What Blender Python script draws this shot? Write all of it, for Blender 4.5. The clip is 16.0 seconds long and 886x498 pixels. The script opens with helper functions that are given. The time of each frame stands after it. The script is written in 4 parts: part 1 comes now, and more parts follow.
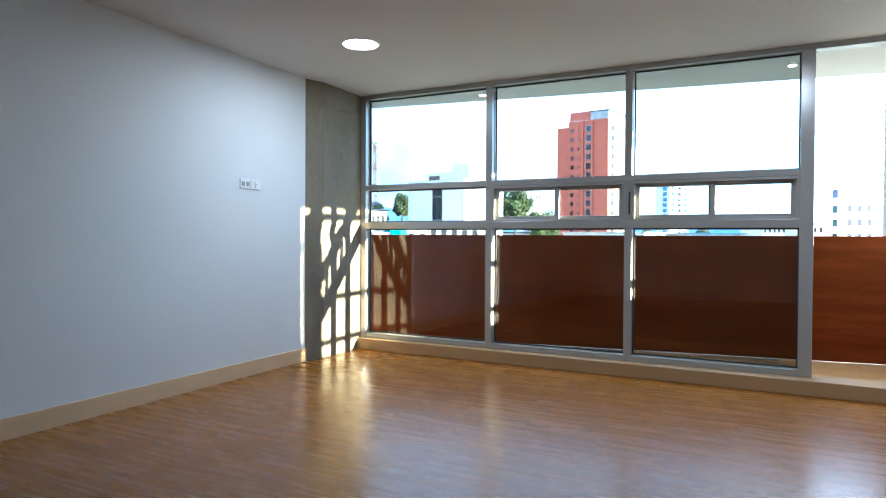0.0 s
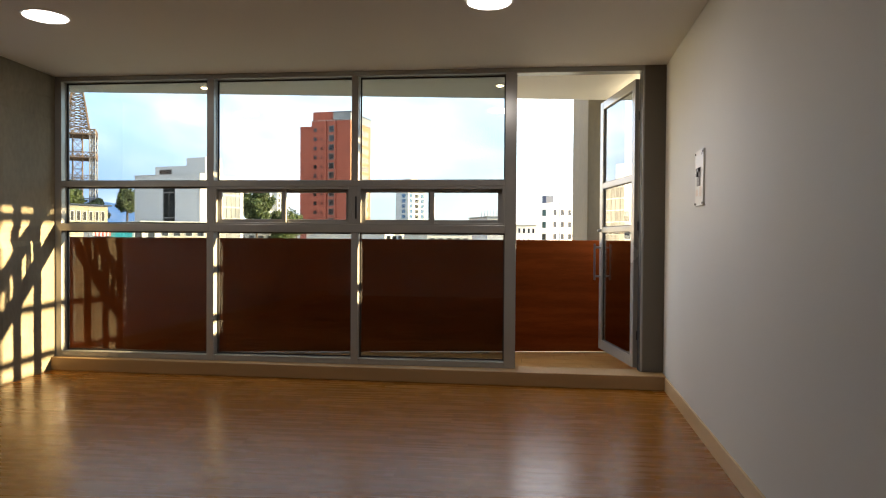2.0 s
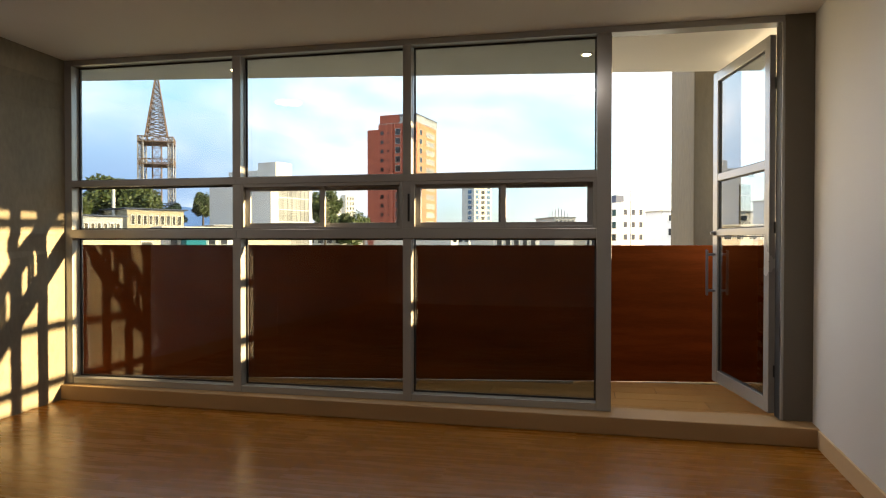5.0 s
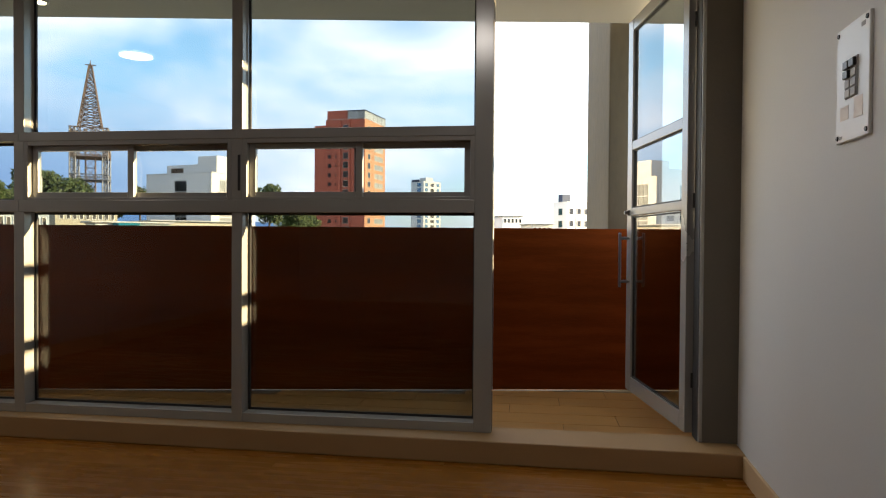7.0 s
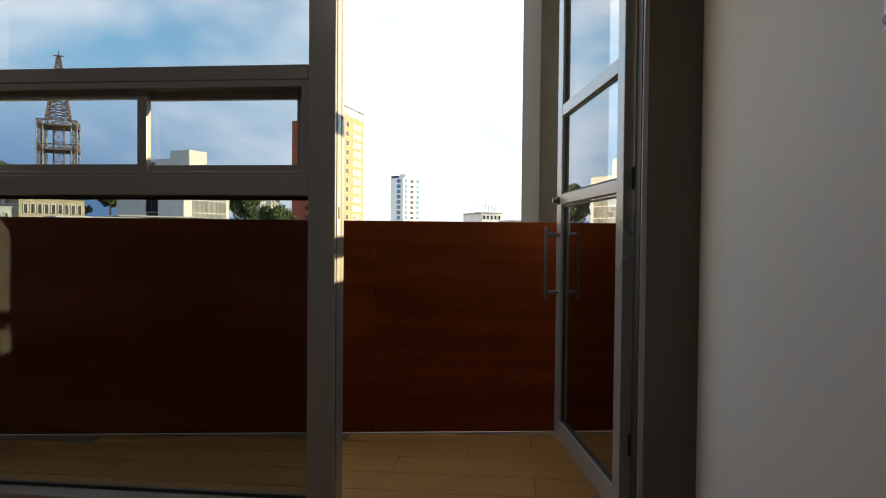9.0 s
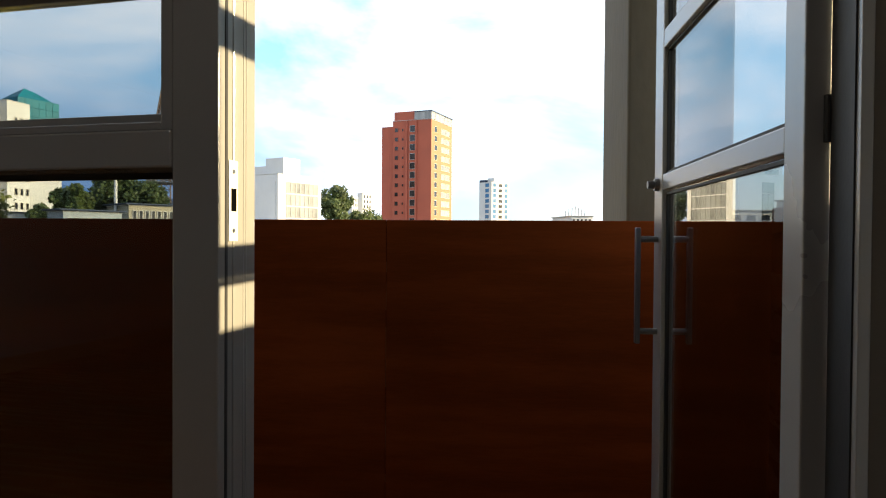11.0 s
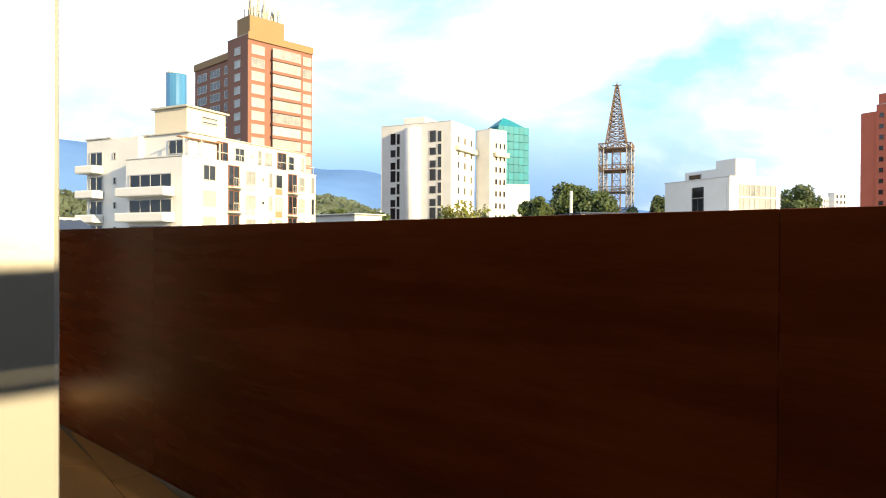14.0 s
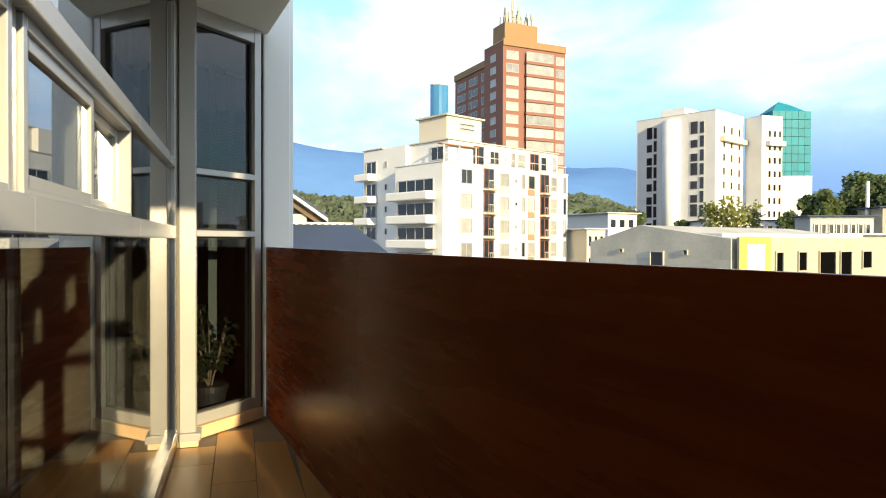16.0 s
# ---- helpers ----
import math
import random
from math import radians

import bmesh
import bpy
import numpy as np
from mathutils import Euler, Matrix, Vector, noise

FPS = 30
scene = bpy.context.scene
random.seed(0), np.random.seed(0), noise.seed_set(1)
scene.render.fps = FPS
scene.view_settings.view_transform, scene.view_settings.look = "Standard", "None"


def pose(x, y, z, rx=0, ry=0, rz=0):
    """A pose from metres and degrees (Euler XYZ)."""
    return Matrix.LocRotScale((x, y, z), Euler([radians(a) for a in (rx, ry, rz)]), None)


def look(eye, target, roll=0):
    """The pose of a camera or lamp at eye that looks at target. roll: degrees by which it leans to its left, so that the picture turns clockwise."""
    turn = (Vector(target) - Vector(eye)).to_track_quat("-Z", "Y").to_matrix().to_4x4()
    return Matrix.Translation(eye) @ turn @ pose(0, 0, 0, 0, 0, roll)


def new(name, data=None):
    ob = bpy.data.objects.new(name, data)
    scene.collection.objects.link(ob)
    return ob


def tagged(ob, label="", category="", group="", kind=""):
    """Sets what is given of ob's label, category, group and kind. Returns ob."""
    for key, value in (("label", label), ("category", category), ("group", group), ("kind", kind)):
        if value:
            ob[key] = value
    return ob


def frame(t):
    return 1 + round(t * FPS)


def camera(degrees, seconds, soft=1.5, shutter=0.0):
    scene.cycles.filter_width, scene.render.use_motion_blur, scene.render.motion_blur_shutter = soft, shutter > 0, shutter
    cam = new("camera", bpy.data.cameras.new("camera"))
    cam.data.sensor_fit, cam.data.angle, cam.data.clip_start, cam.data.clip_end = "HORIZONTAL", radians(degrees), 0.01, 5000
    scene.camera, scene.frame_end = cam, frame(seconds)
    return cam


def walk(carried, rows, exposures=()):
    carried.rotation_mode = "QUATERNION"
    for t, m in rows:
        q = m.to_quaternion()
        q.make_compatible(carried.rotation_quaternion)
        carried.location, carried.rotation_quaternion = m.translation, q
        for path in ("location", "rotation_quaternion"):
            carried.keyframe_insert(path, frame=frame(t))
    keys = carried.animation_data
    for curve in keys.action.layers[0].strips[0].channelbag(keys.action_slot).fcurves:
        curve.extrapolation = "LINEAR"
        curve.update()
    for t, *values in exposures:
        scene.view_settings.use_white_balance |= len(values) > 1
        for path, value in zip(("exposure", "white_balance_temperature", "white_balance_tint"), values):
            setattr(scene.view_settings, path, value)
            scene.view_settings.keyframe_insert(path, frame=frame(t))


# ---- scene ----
cam = camera(67.8, 16.0, soft=1.1)
PATH = [
    (0, (3.767, -5.254, 1.065), (2.827, -3.489, 1.033), 0.3),
    (0.5, (3.793, -5.254, 1.126), (3.07, -3.389, 1.101), 0.4),
    (1, (3.828, -5.294, 1.152), (3.329, -3.357, 1.133), 0.6),
    (1.5, (3.843, -5.29, 1.144), (3.507, -3.318, 1.125), 0.5),
    (2, (3.863, -5.125, 1.106), (3.652, -3.137, 1.076), 0.4),
    (2.5, (3.891, -4.886, 1.121), (3.721, -2.894, 1.077), 0.2),
    (3, (3.799, -4.672, 1.12), (3.629, -2.679, 1.081), 0.3),
    (3.5, (3.733, -4.492, 1.139), (3.559, -2.5, 1.102), 0.3),
    (4, (3.71, -4.357, 1.157), (3.51, -2.367, 1.121), 0.1),
    (4.2, (3.681, -4.34, 1.164), (3.433, -2.356, 1.125), 0.0),
    (6.3, (3.897, -3.453, 1.083), (3.406, -1.514, 1.082), 0.2),
    (6.5, (3.945, -3.375, 1.077), (3.497, -1.426, 1.049), 0.4),
    (7, (4.058, -3.124, 1.029), (3.798, -1.141, 0.998), 0.4),
    (7.5, (4.232, -2.868, 1.016), (4.051, -0.876, 0.983), 0.3),
    (8, (4.351, -2.635, 1.028), (4.165, -0.644, 0.994), 0.2),
    (8.2, (4.376, -2.518, 1.034), (4.186, -0.527, 0.992), 0.3),
    (10.5, (4.485, -1.208, 1.023), (4.229, 0.775, 0.993), 0.4),
    (11, (4.5, -0.972, 1.036), (4.034, 0.972, 1.006), 0.4),
    (11.5, (4.499, -0.741, 0.994), (3.866, 1.156, 0.967), 0.2),
    (12, (4.477, -0.501, 0.996), (3.731, 1.354, 0.966), 0.2),
    (12.5, (4.462, -0.283, 1.011), (3.406, 1.416, 0.983), 0.0),
    (13, (4.392, -0.128, 0.983), (3.156, 1.445, 0.961), 0.2),
    (13.5, (4.356, 0.001, 0.987), (2.952, 1.426, 0.962), 0.2),
    (14, (4.296, 0.057, 1.039), (2.739, 1.311, 1.021), 0.3),
    (14.5, (4.246, 0.079, 1.051), (2.577, 1.18, 1.036), 0.4),
    (15, (4.151, 0.128, 1.102), (2.433, 1.153, 1.084), 0.4),
    (15.5, (3.99, 0.245, 1.065), (2.217, 1.17, 1.045), 0.4),
    (16, (3.832, 0.435, 1.144), (1.921, 1.024, 1.12), 0.2),
]
# brightness of the sky, the sun, the ceiling lights and the film
SKY, SUN, LEDP = 0.145, 8.0, 1.9
EXPOSURES = [(0.0, 3.4, 5000, 6), (0.5, 2.9, 5300, 9), (1.5, 2.3, 6400, 13), (2.2, 2.15, 7200, 17), (3.5, 2.05, 7600, 19), (7.0, 1.6, 6800, 15), (8.2, 1.15, 6600, 14), (10.5, 0.75, 6400, 13), (12.5, 0.72, 6600, 14), (15.0, 0.65, 6500, 13), (16.0, 0.5, 6200, 12)]
walk(cam, [(t, look(eye, target, roll)) for t, eye, target, roll in PATH], exposures=EXPOSURES)

# ---- world, sun, lamps ----
SUN_AZ, SUN_EL = 11.35, 12.6          # degrees from +x towards +y, and above the horizon
world = bpy.data.worlds.new("sky")
scene.world = world
world.use_nodes = True
wn, wl = world.node_tree.nodes, world.node_tree.links
wn.clear()


def wnode(kind, **values):
    n = wn.new(kind)
    for k, v in values.items():
        n.inputs[k].default_value = v
    return n


sky = wn.new("ShaderNodeTexSky")
sky.sky_type, sky.sun_disc = "NISHITA", False
sky.sun_elevation, sky.sun_rotation = radians(SUN_EL), radians(90 - SUN_AZ)
sky.air_density, sky.dust_density, sky.ozone_density = 1.1, 0.6, 3.0
wcoord = wn.new("ShaderNodeTexCoord")
wmap = wnode("ShaderNodeMapping", Scale=(1.0, 1.0, 2.4))
wl.new(wcoord.outputs["Generated"], wmap.inputs["Vector"])
cloud = wnode("ShaderNodeTexNoise", Scale=2.5, Detail=9.0, Roughness=0.55, Distortion=0.3)
wl.new(wmap.outputs[0], cloud.inputs["Vector"])
cramp = wn.new("ShaderNodeValToRGB")
cramp.color_ramp.elements[0].position, cramp.color_ramp.elements[1].position = 0.37, 0.60
wl.new(cloud.outputs["Fac"], cramp.inputs["Fac"])
wmix = wn.new("ShaderNodeMix")
wmix.data_type = "RGBA"
wl.new(cramp.outputs["Color"], wmix.inputs[0])
wgain = wn.new("ShaderNodeMix")
wgain.data_type, wgain.blend_type = "RGBA", "MULTIPLY"
wgain.inputs[0].default_value = 1.0
wgain.inputs[7].default_value = (1.95, 2.05, 1.88, 1)
wl.new(sky.outputs[0], wgain.inputs[6])
wl.new(wgain.outputs[2], wmix.inputs[6])
wmix.inputs[7].default_value = (7.2, 7.5, 7.7, 1)
wback = wnode("ShaderNodeBackground", Strength=SKY)
# a blue-grey haze bank low over the mountains in the west
wsep = wn.new("ShaderNodeSeparateXYZ")
wl.new(wcoord.outputs["Generated"], wsep.inputs[0])


def wrange(source, a, b, lo, hi):
    n = wn.new("ShaderNodeMapRange")
    n.interpolation_type = "SMOOTHSTEP"
    for k, v in zip((1, 2, 3, 4), (a, b, lo, hi)):
        n.inputs[k].default_value = v
    wl.new(source, n.inputs[0])
    return n.outputs[0]


def wmath(kind, a, b):
    n = wn.new("ShaderNodeMath")
    n.operation = kind
    for k, v in enumerate((a, b)):
        if isinstance(v, float):
            n.inputs[k].default_value = v
        else:
            wl.new(v, n.inputs[k])
    return n.outputs[0]


wlow = wrange(wsep.outputs["Z"], 0.06, 0.30, 1.0, 0.0)
wwest = wrange(wsep.outputs["X"], -0.75, 0.1, 0.95, 0.30)
wgap = wrange(cloud.outputs["Fac"], 0.44, 0.68, 1.0, 0.25)
whaze = wn.new("ShaderNodeMix")
whaze.data_type = "RGBA"
wl.new(wmath("MULTIPLY", wmath("MULTIPLY", wlow, wwest), wgap), whaze.inputs[0])
wl.new(wmix.outputs[2], whaze.inputs[6])
whaze.inputs[7].default_value = (1.25, 2.3, 4.3, 1)
wl.new(whaze.outputs[2], wback.inputs["Color"])
wout = wn.new("ShaderNodeOutputWorld")
wl.new(wback.outputs[0], wout.inputs["Surface"])


def lamp(name, kind, m, power, colour=(1, 1, 1), **more):
    data = bpy.data.lights.new(name, kind)
    data.energy, data.color = power, colour
    for k, v in more.items():
        if k == "size":
            data.size = v
        elif k == "angle":
            data.angle = radians(v)
        elif k == "shape":
            data.shape = v
        elif k == "radius":
            data.shadow_soft_size = v
        elif k == "spot":
            data.spot_size, data.spot_blend = radians(v), 0.6
    ob = new(name, data)
    ob.matrix_world = m
    return ob


sx, sy = math.cos(radians(SUN_AZ)), math.sin(radians(SUN_AZ))
sz = math.tan(radians(SUN_EL))
lamp("sun", "SUN", look((30 * sx, 30 * sy, 30 * sz), (0, 0, 0)), SUN, (1.0, 0.79, 0.43), angle=0.6)


# ---- materials ----
def nodes_of(name):
    m = bpy.data.materials.new(name)
    m.use_nodes = True
    n, l = m.node_tree.nodes, m.node_tree.links
    return m, n, l, n["Principled BSDF"]


def surface(name, colour, rough=0.5, metal=0.0, vary=0.12, scale=3.0, fine=90.0, bump=0.08, stretch=(1, 1, 1), dark=None, per=0.0, coat=0.0, spec=0.5):
    """A painted, wooden or mineral surface with variation at two scales and fine relief."""
    m, n, l, b = nodes_of(name)
    co = n.new("ShaderNodeTexCoord")
    mp = n.new("ShaderNodeMapping")
    mp.inputs["Scale"].default_value = stretch
    l.new(co.outputs["Object"], mp.inputs["Vector"])
    info = n.new("ShaderNodeObjectInfo")
    off = n.new("ShaderNodeVectorMath")
    off.operation = "SCALE"
    off.inputs[0].default_value = (37.0, 19.0, 53.0)
    l.new(info.outputs["Random"], off.inputs["Scale"])
    l.new(off.outputs[0], mp.inputs["Location"])
    big, small = n.new("ShaderNodeTexNoise"), n.new("ShaderNodeTexNoise")
    big.inputs["Scale"].default_value, big.inputs["Detail"].default_value = scale, 5
    small.inputs["Scale"].default_value, small.inputs["Detail"].default_value = fine, 3
    for t in (big, small):
        l.new(mp.outputs[0], t.inputs["Vector"])
    dk = dark or tuple(c * (1 - 2.2 * vary) for c in colour)
    mix = n.new("ShaderNodeMix")
    mix.data_type = "RGBA"
    mix.inputs[6].default_value, mix.inputs[7].default_value = (*dk, 1), (*[min(1, c * (1 + vary)) for c in colour], 1)
    add = n.new("ShaderNodeMath")
    add.operation = "MULTIPLY_ADD"
    add.inputs[1].default_value, add.inputs[2].default_value = 0.35, -0.17
    l.new(small.outputs["Fac"], add.inputs[0])
    tot = n.new("ShaderNodeMath")
    tot.operation = "ADD"
    tot.use_clamp = True
    l.new(big.outputs["Fac"], tot.inputs[0])
    l.new(add.outputs[0], tot.inputs[1])
    last = tot
    if per:
        shift = n.new("ShaderNodeMath")
        shift.operation = "MULTIPLY_ADD"
        shift.inputs[1].default_value, shift.inputs[2].default_value = per, -per / 2
        l.new(info.outputs["Random"], shift.inputs[0])
        last = n.new("ShaderNodeMath")
        last.operation, last.use_clamp = "ADD", True
        l.new(tot.outputs[0], last.inputs[0])
        l.new(shift.outputs[0], last.inputs[1])
    l.new(last.outputs[0], mix.inputs[0])
    l.new(mix.outputs[2], b.inputs["Base Color"])
    rr = n.new("ShaderNodeMapRange")
    rr.inputs[3].default_value, rr.inputs[4].default_value = max(0.02, rough - 0.08), min(1, rough + 0.08)
    l.new(big.outputs["Fac"], rr.inputs[0])
    l.new(rr.outputs[0], b.inputs["Roughness"])
    b.inputs["Metallic"].default_value = metal
    b.inputs["Coat Weight"].default_value = coat
    b.inputs["Specular IOR Level"].default_value = spec
    if bump:
        bp = n.new("ShaderNodeBump")
        bp.inputs["Strength"].default_value, bp.inputs["Distance"].default_value = bump, 0.004
        l.new(small.outputs["Fac"], bp.inputs["Height"])
        l.new(bp.outputs[0], b.inputs["Normal"])
    return m


def pane_glass(name, tint, gloss=0.0):
    """A thin pane: what lies behind it, tinted, with the pane's own mirror image by Fresnel."""
    m, n, l, b = nodes_of(name)
    n.remove(b)
    tr, gl, fc, mx = n.new("ShaderNodeBsdfTransparent"), n.new("ShaderNodeBsdfGlossy"), n.new("ShaderNodeLayerWeight"), n.new("ShaderNodeMixShader")
    pw, fr = n.new("ShaderNodeMath"), n.new("ShaderNodeMath")
    tr.inputs[0].default_value = (*tint, 1)
    gl.inputs["Roughness"].default_value = gloss
    fc.inputs["Blend"].default_value = 0.5
    pw.operation, fr.operation = "POWER", "MULTIPLY_ADD"
    pw.inputs[1].default_value = 3.3
    fr.inputs[1].default_value, fr.inputs[2].default_value = 0.90, 0.046
    l.new(fc.outputs["Facing"], pw.inputs[0])
    l.new(pw.outputs[0], fr.inputs[0])
    l.new(fr.outputs[0], mx.inputs[0])
    l.new(tr.outputs[0], mx.inputs[1])
    l.new(gl.outputs[0], mx.inputs[2])
    l.new(mx.outputs[0], n["Material Output"].inputs["Surface"])
    return m


def glow(name, colour, strength):
    m, n, l, b = nodes_of(name)
    b.inputs["Base Color"].default_value = (*colour, 1)
    b.inputs["Emission Color"].default_value, b.inputs["Emission Strength"].default_value = (*colour, 1), strength
    return m


WALL = surface("white_wall_paint", (0.66, 0.67, 0.67), 0.62, vary=0.03, scale=1.2, fine=160, bump=0.10)
CEIL = surface("ceiling_paint", (0.68, 0.67, 0.65), 0.7, vary=0.03, scale=1.0, fine=140, bump=0.06)
LAMINATE = surface("oak_laminate", (0.29, 0.112, 0.011), 0.27, vary=0.13, scale=2.4, fine=24, bump=0, stretch=(0.8, 10.0, 1.0), per=0.09, spec=0.30)
SKIRT = surface("beech_skirting", (0.62, 0.44, 0.25), 0.42, vary=0.08, scale=2, fine=40, bump=0.03, stretch=(1, 1, 5))
CURB = surface("curb_paint", (0.38, 0.24, 0.11), 0.45, vary=0.07, scale=2, fine=60, bump=0.05, stretch=(1, 4, 4))
CONCRETE = surface("raw_concrete", (0.22, 0.19, 0.135), 0.85, vary=0.30, scale=2.6, fine=34, bump=0.5, stretch=(1, 1, 0.5))
# darker copy of the raw concrete, with the outer column's shade in its colour
OUTERC = surface("shaded_concrete", (0.12, 0.098, 0.062), 0.85, vary=0.25, scale=2.2, fine=30, bump=0.5, stretch=(1, 1, 0.4))
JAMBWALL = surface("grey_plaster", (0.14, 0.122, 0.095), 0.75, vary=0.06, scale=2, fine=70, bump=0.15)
ALU = surface("white_aluminium", (0.37, 0.365, 0.35), 0.24, metal=0.25, vary=0.03, scale=2, fine=120, bump=0.02)
ALU_EDGE = surface("dark_gasket", (0.02, 0.02, 0.02), 0.6, vary=0.1)
STEEL = surface("brushed_steel", (0.55, 0.54, 0.52), 0.28, metal=1.0, vary=0.05, fine=200, bump=0.03)
HANDLE = surface("grey_handle_metal", (0.20, 0.20, 0.21), 0.35, metal=0.8, vary=0.05)
RAILWOOD = surface("brown_laminate_panel", (0.185, 0.040, 0.009), 0.27, vary=0.28, scale=2.0, fine=22, bump=0.03, stretch=(0.8, 0.8, 7.0), dark=(0.078, 0.016, 0.004), spec=0.45)
RAILWOOD.node_tree.nodes["Principled BSDF"].inputs["IOR"].default_value = 1.17
# orange tint on reflections imitates sun patches thrown back by the panes
RAILWOOD.node_tree.nodes["Principled BSDF"].inputs["Specular Tint"].default_value = (1.0, 0.36, 0.07, 1)
TILE = surface("wood_look_tile", (0.46, 0.25, 0.085), 0.34, vary=0.14, scale=4, fine=40, bump=0.12, stretch=(1, 6, 1), per=0.3)
CLAD = surface("pale_cladding_paint", (0.80, 0.83, 0.84), 0.4, vary=0.04, scale=1.5, fine=60, bump=0.02)
GROUT = surface("tile_grout", (0.20, 0.155, 0.11), 0.9, vary=0.1)
SOFFIT = surface("soffit_paint", (0.76, 0.75, 0.72), 0.75, vary=0.03, scale=1, fine=90, bump=0.08)
PLASTIC = surface("white_plastic", (0.72, 0.72, 0.69), 0.35, vary=0.02, bump=0)
BLACK = surface("black_plastic", (0.02, 0.02, 0.022), 0.4, vary=0.1, bump=0)
# near-black surface that imitates the unlit depth of openings
HOLE = surface("dark_hollow", (0.003, 0.003, 0.003), 0.9, vary=0.1, bump=0, spec=0.0)
GREYBAR = surface("grey_print", (0.30, 0.30, 0.30), 0.6, vary=0.05, bump=0)
GLASS = pane_glass("window_glass", (0.60, 0.635, 0.65))
LED = glow("led_disc", (1.0, 0.97, 0.92), 1.4)
SPOT = glow("warm_spot", (1.0, 0.72, 0.40), 20.0)


# ---- building blocks ----
def box(bm, a, b, bevel=0.0):
    """A box from corner a to corner b, its edges rounded by bevel."""
    res = bmesh.ops.create_cube(bm, size=1.0)
    vs = res["verts"]
    for v in vs:
        v.co = Vector(((a[i] + b[i]) / 2 + v.co[i] * (b[i] - a[i])) for i in range(3))
    if bevel:
        es = list({e for v in vs for e in v.link_edges})
        bmesh.ops.bevel(bm, geom=es, offset=bevel, segments=2, affect="EDGES", profile=0.5)
    return vs


def boxes(*list_of, bevel=0.0):
    bm = bmesh.new()
    for a, b in list_of:
        box(bm, a, b, bevel)
    return bm


def prism(points, z0, z1, bevel=0.0):
    """An upright body on a plan of corner points, counter-clockwise."""
    bm = bmesh.new()
    low = [bm.verts.new((x, y, z0)) for x, y in points]
    up = [bm.verts.new((x, y, z1)) for x, y in points]
    n = len(points)
    bm.faces.new(list(reversed(low)))
    bm.faces.new(up)
    for i in range(n):
        bm.faces.new((low[i], low[(i + 1) % n], up[(i + 1) % n], up[i]))
    if bevel:
        bmesh.ops.bevel(bm, geom=list(bm.edges), offset=bevel, segments=2, affect="EDGES", profile=0.5)
    return bm


def rod(bm, a, b, r, r2=None, seg=12):
    a, b = Vector(a), Vector(b)
    d = b - a
    res = bmesh.ops.create_cone(bm, cap_ends=True, segments=seg, radius1=r, radius2=r if r2 is None else r2, depth=d.length)
    m = Matrix.Translation((a + b) / 2) @ d.to_track_quat("Z", "Y").to_matrix().to_4x4()
    bmesh.ops.transform(bm, matrix=m, verts=res["verts"])
    return res["verts"]


def mesh_of(name, bm, material, smooth=False):
    me = bpy.data.meshes.new(name)
    bmesh.ops.recalc_face_normals(bm, faces=bm.faces)
    bm.to_mesh(me)
    bm.free()
    me.materials.append(material)
    if smooth:
        for p in me.polygons:
            p.use_smooth = True
    return me


def part(name, bm, material, parent=None, label="", smooth=False):
    ob = new(name, mesh_of(name, bm, material, smooth))
    if parent is not None:
        ob.parent = parent
    if label:
        ob["label"] = label
    return ob


def empty(name, label="", category="", group="", kind="", at=None):
    ob = new(name)
    ob.empty_display_size = 0.1
    if at is not None:
        ob.matrix_basis = at
    return tagged(ob, label, category, group, kind)


def shared(name, me, m, parent):
    ob = new(name, me)
    ob.parent = parent
    ob.matrix_basis = m
    return ob


# ---- room shell ----
XL, XR, YB, H = 0.05, 4.998, -7.2, 2.43
LS, RS = 0.036, 0.0575      # the side walls close in towards the back of the room


def left_x(y):
    return XL + LS * (-0.78 - y)


def right_x(y):
    return XR + RS * (y + 0.05)


def wall_strip_mesh(fx, y0, y1, t0, t1, z0, z1, bevel=0.0):
    """An upright slab that follows a side wall, from t0 to t1 beside its face."""
    pts = [(fx(y0) + t0, y0), (fx(y0) + t1, y0), (fx(y1) + t1, y1), (fx(y1) + t0, y1)]
    return prism(pts, z0, z1, bevel)


tagged(part("wall_left", wall_strip_mesh(left_x, YB, -0.74, -0.2, 0.0, 0, H), WALL), "matt white painted wall of the empty room", "wall", kind="structure")
tagged(part("wall_right", wall_strip_mesh(right_x, YB, 0.105, 0.0, 0.2, 0, H), WALL), "matt white painted wall of the empty room", "wall", kind="structure")
tagged(part("wall_back", boxes(((XL - 0.2, YB - 0.2, 0), (XR + 0.2, YB, H))), WALL), "matt white painted rear wall of the room", "wall", kind="structure")
tagged(part("ceiling", boxes(((XL - 0.2, YB - 0.2, H), (XR + 0.2, 0.105, H + 0.25))), CEIL), "smooth white painted ceiling with recessed lights", "ceiling", kind="structure")
tagged(part("floor_slab", boxes(((XL - 0.2, YB - 0.2, -0.25), (XR + 0.2, 0.105, -0.012))), CONCRETE), "screed slab under the laminate floor", "floor", kind="structure")
tagged(part("baseboard_left", wall_strip_mesh(left_x, YB, -0.80, 0.0, 0.014, 0, 0.116, 0.003), SKIRT), "light beech skirting board along the wall", "baseboard", kind="structure")
tagged(part("baseboard_right", wall_strip_mesh(right_x, YB, -0.152, -0.014, 0.0, 0, 0.10, 0.003), SKIRT), "light beech skirting board along the wall", "baseboard", kind="structure")
tagged(part("curb", prism([(0.02, -0.055), (right_x(-0.15) - 0.001, -0.150), (right_x(0.1) - 0.001, 0.11), (0.02, 0.11)], 0, 0.106, 0.006), CURB), "beige painted curb under the window wall", "curb", kind="structure")
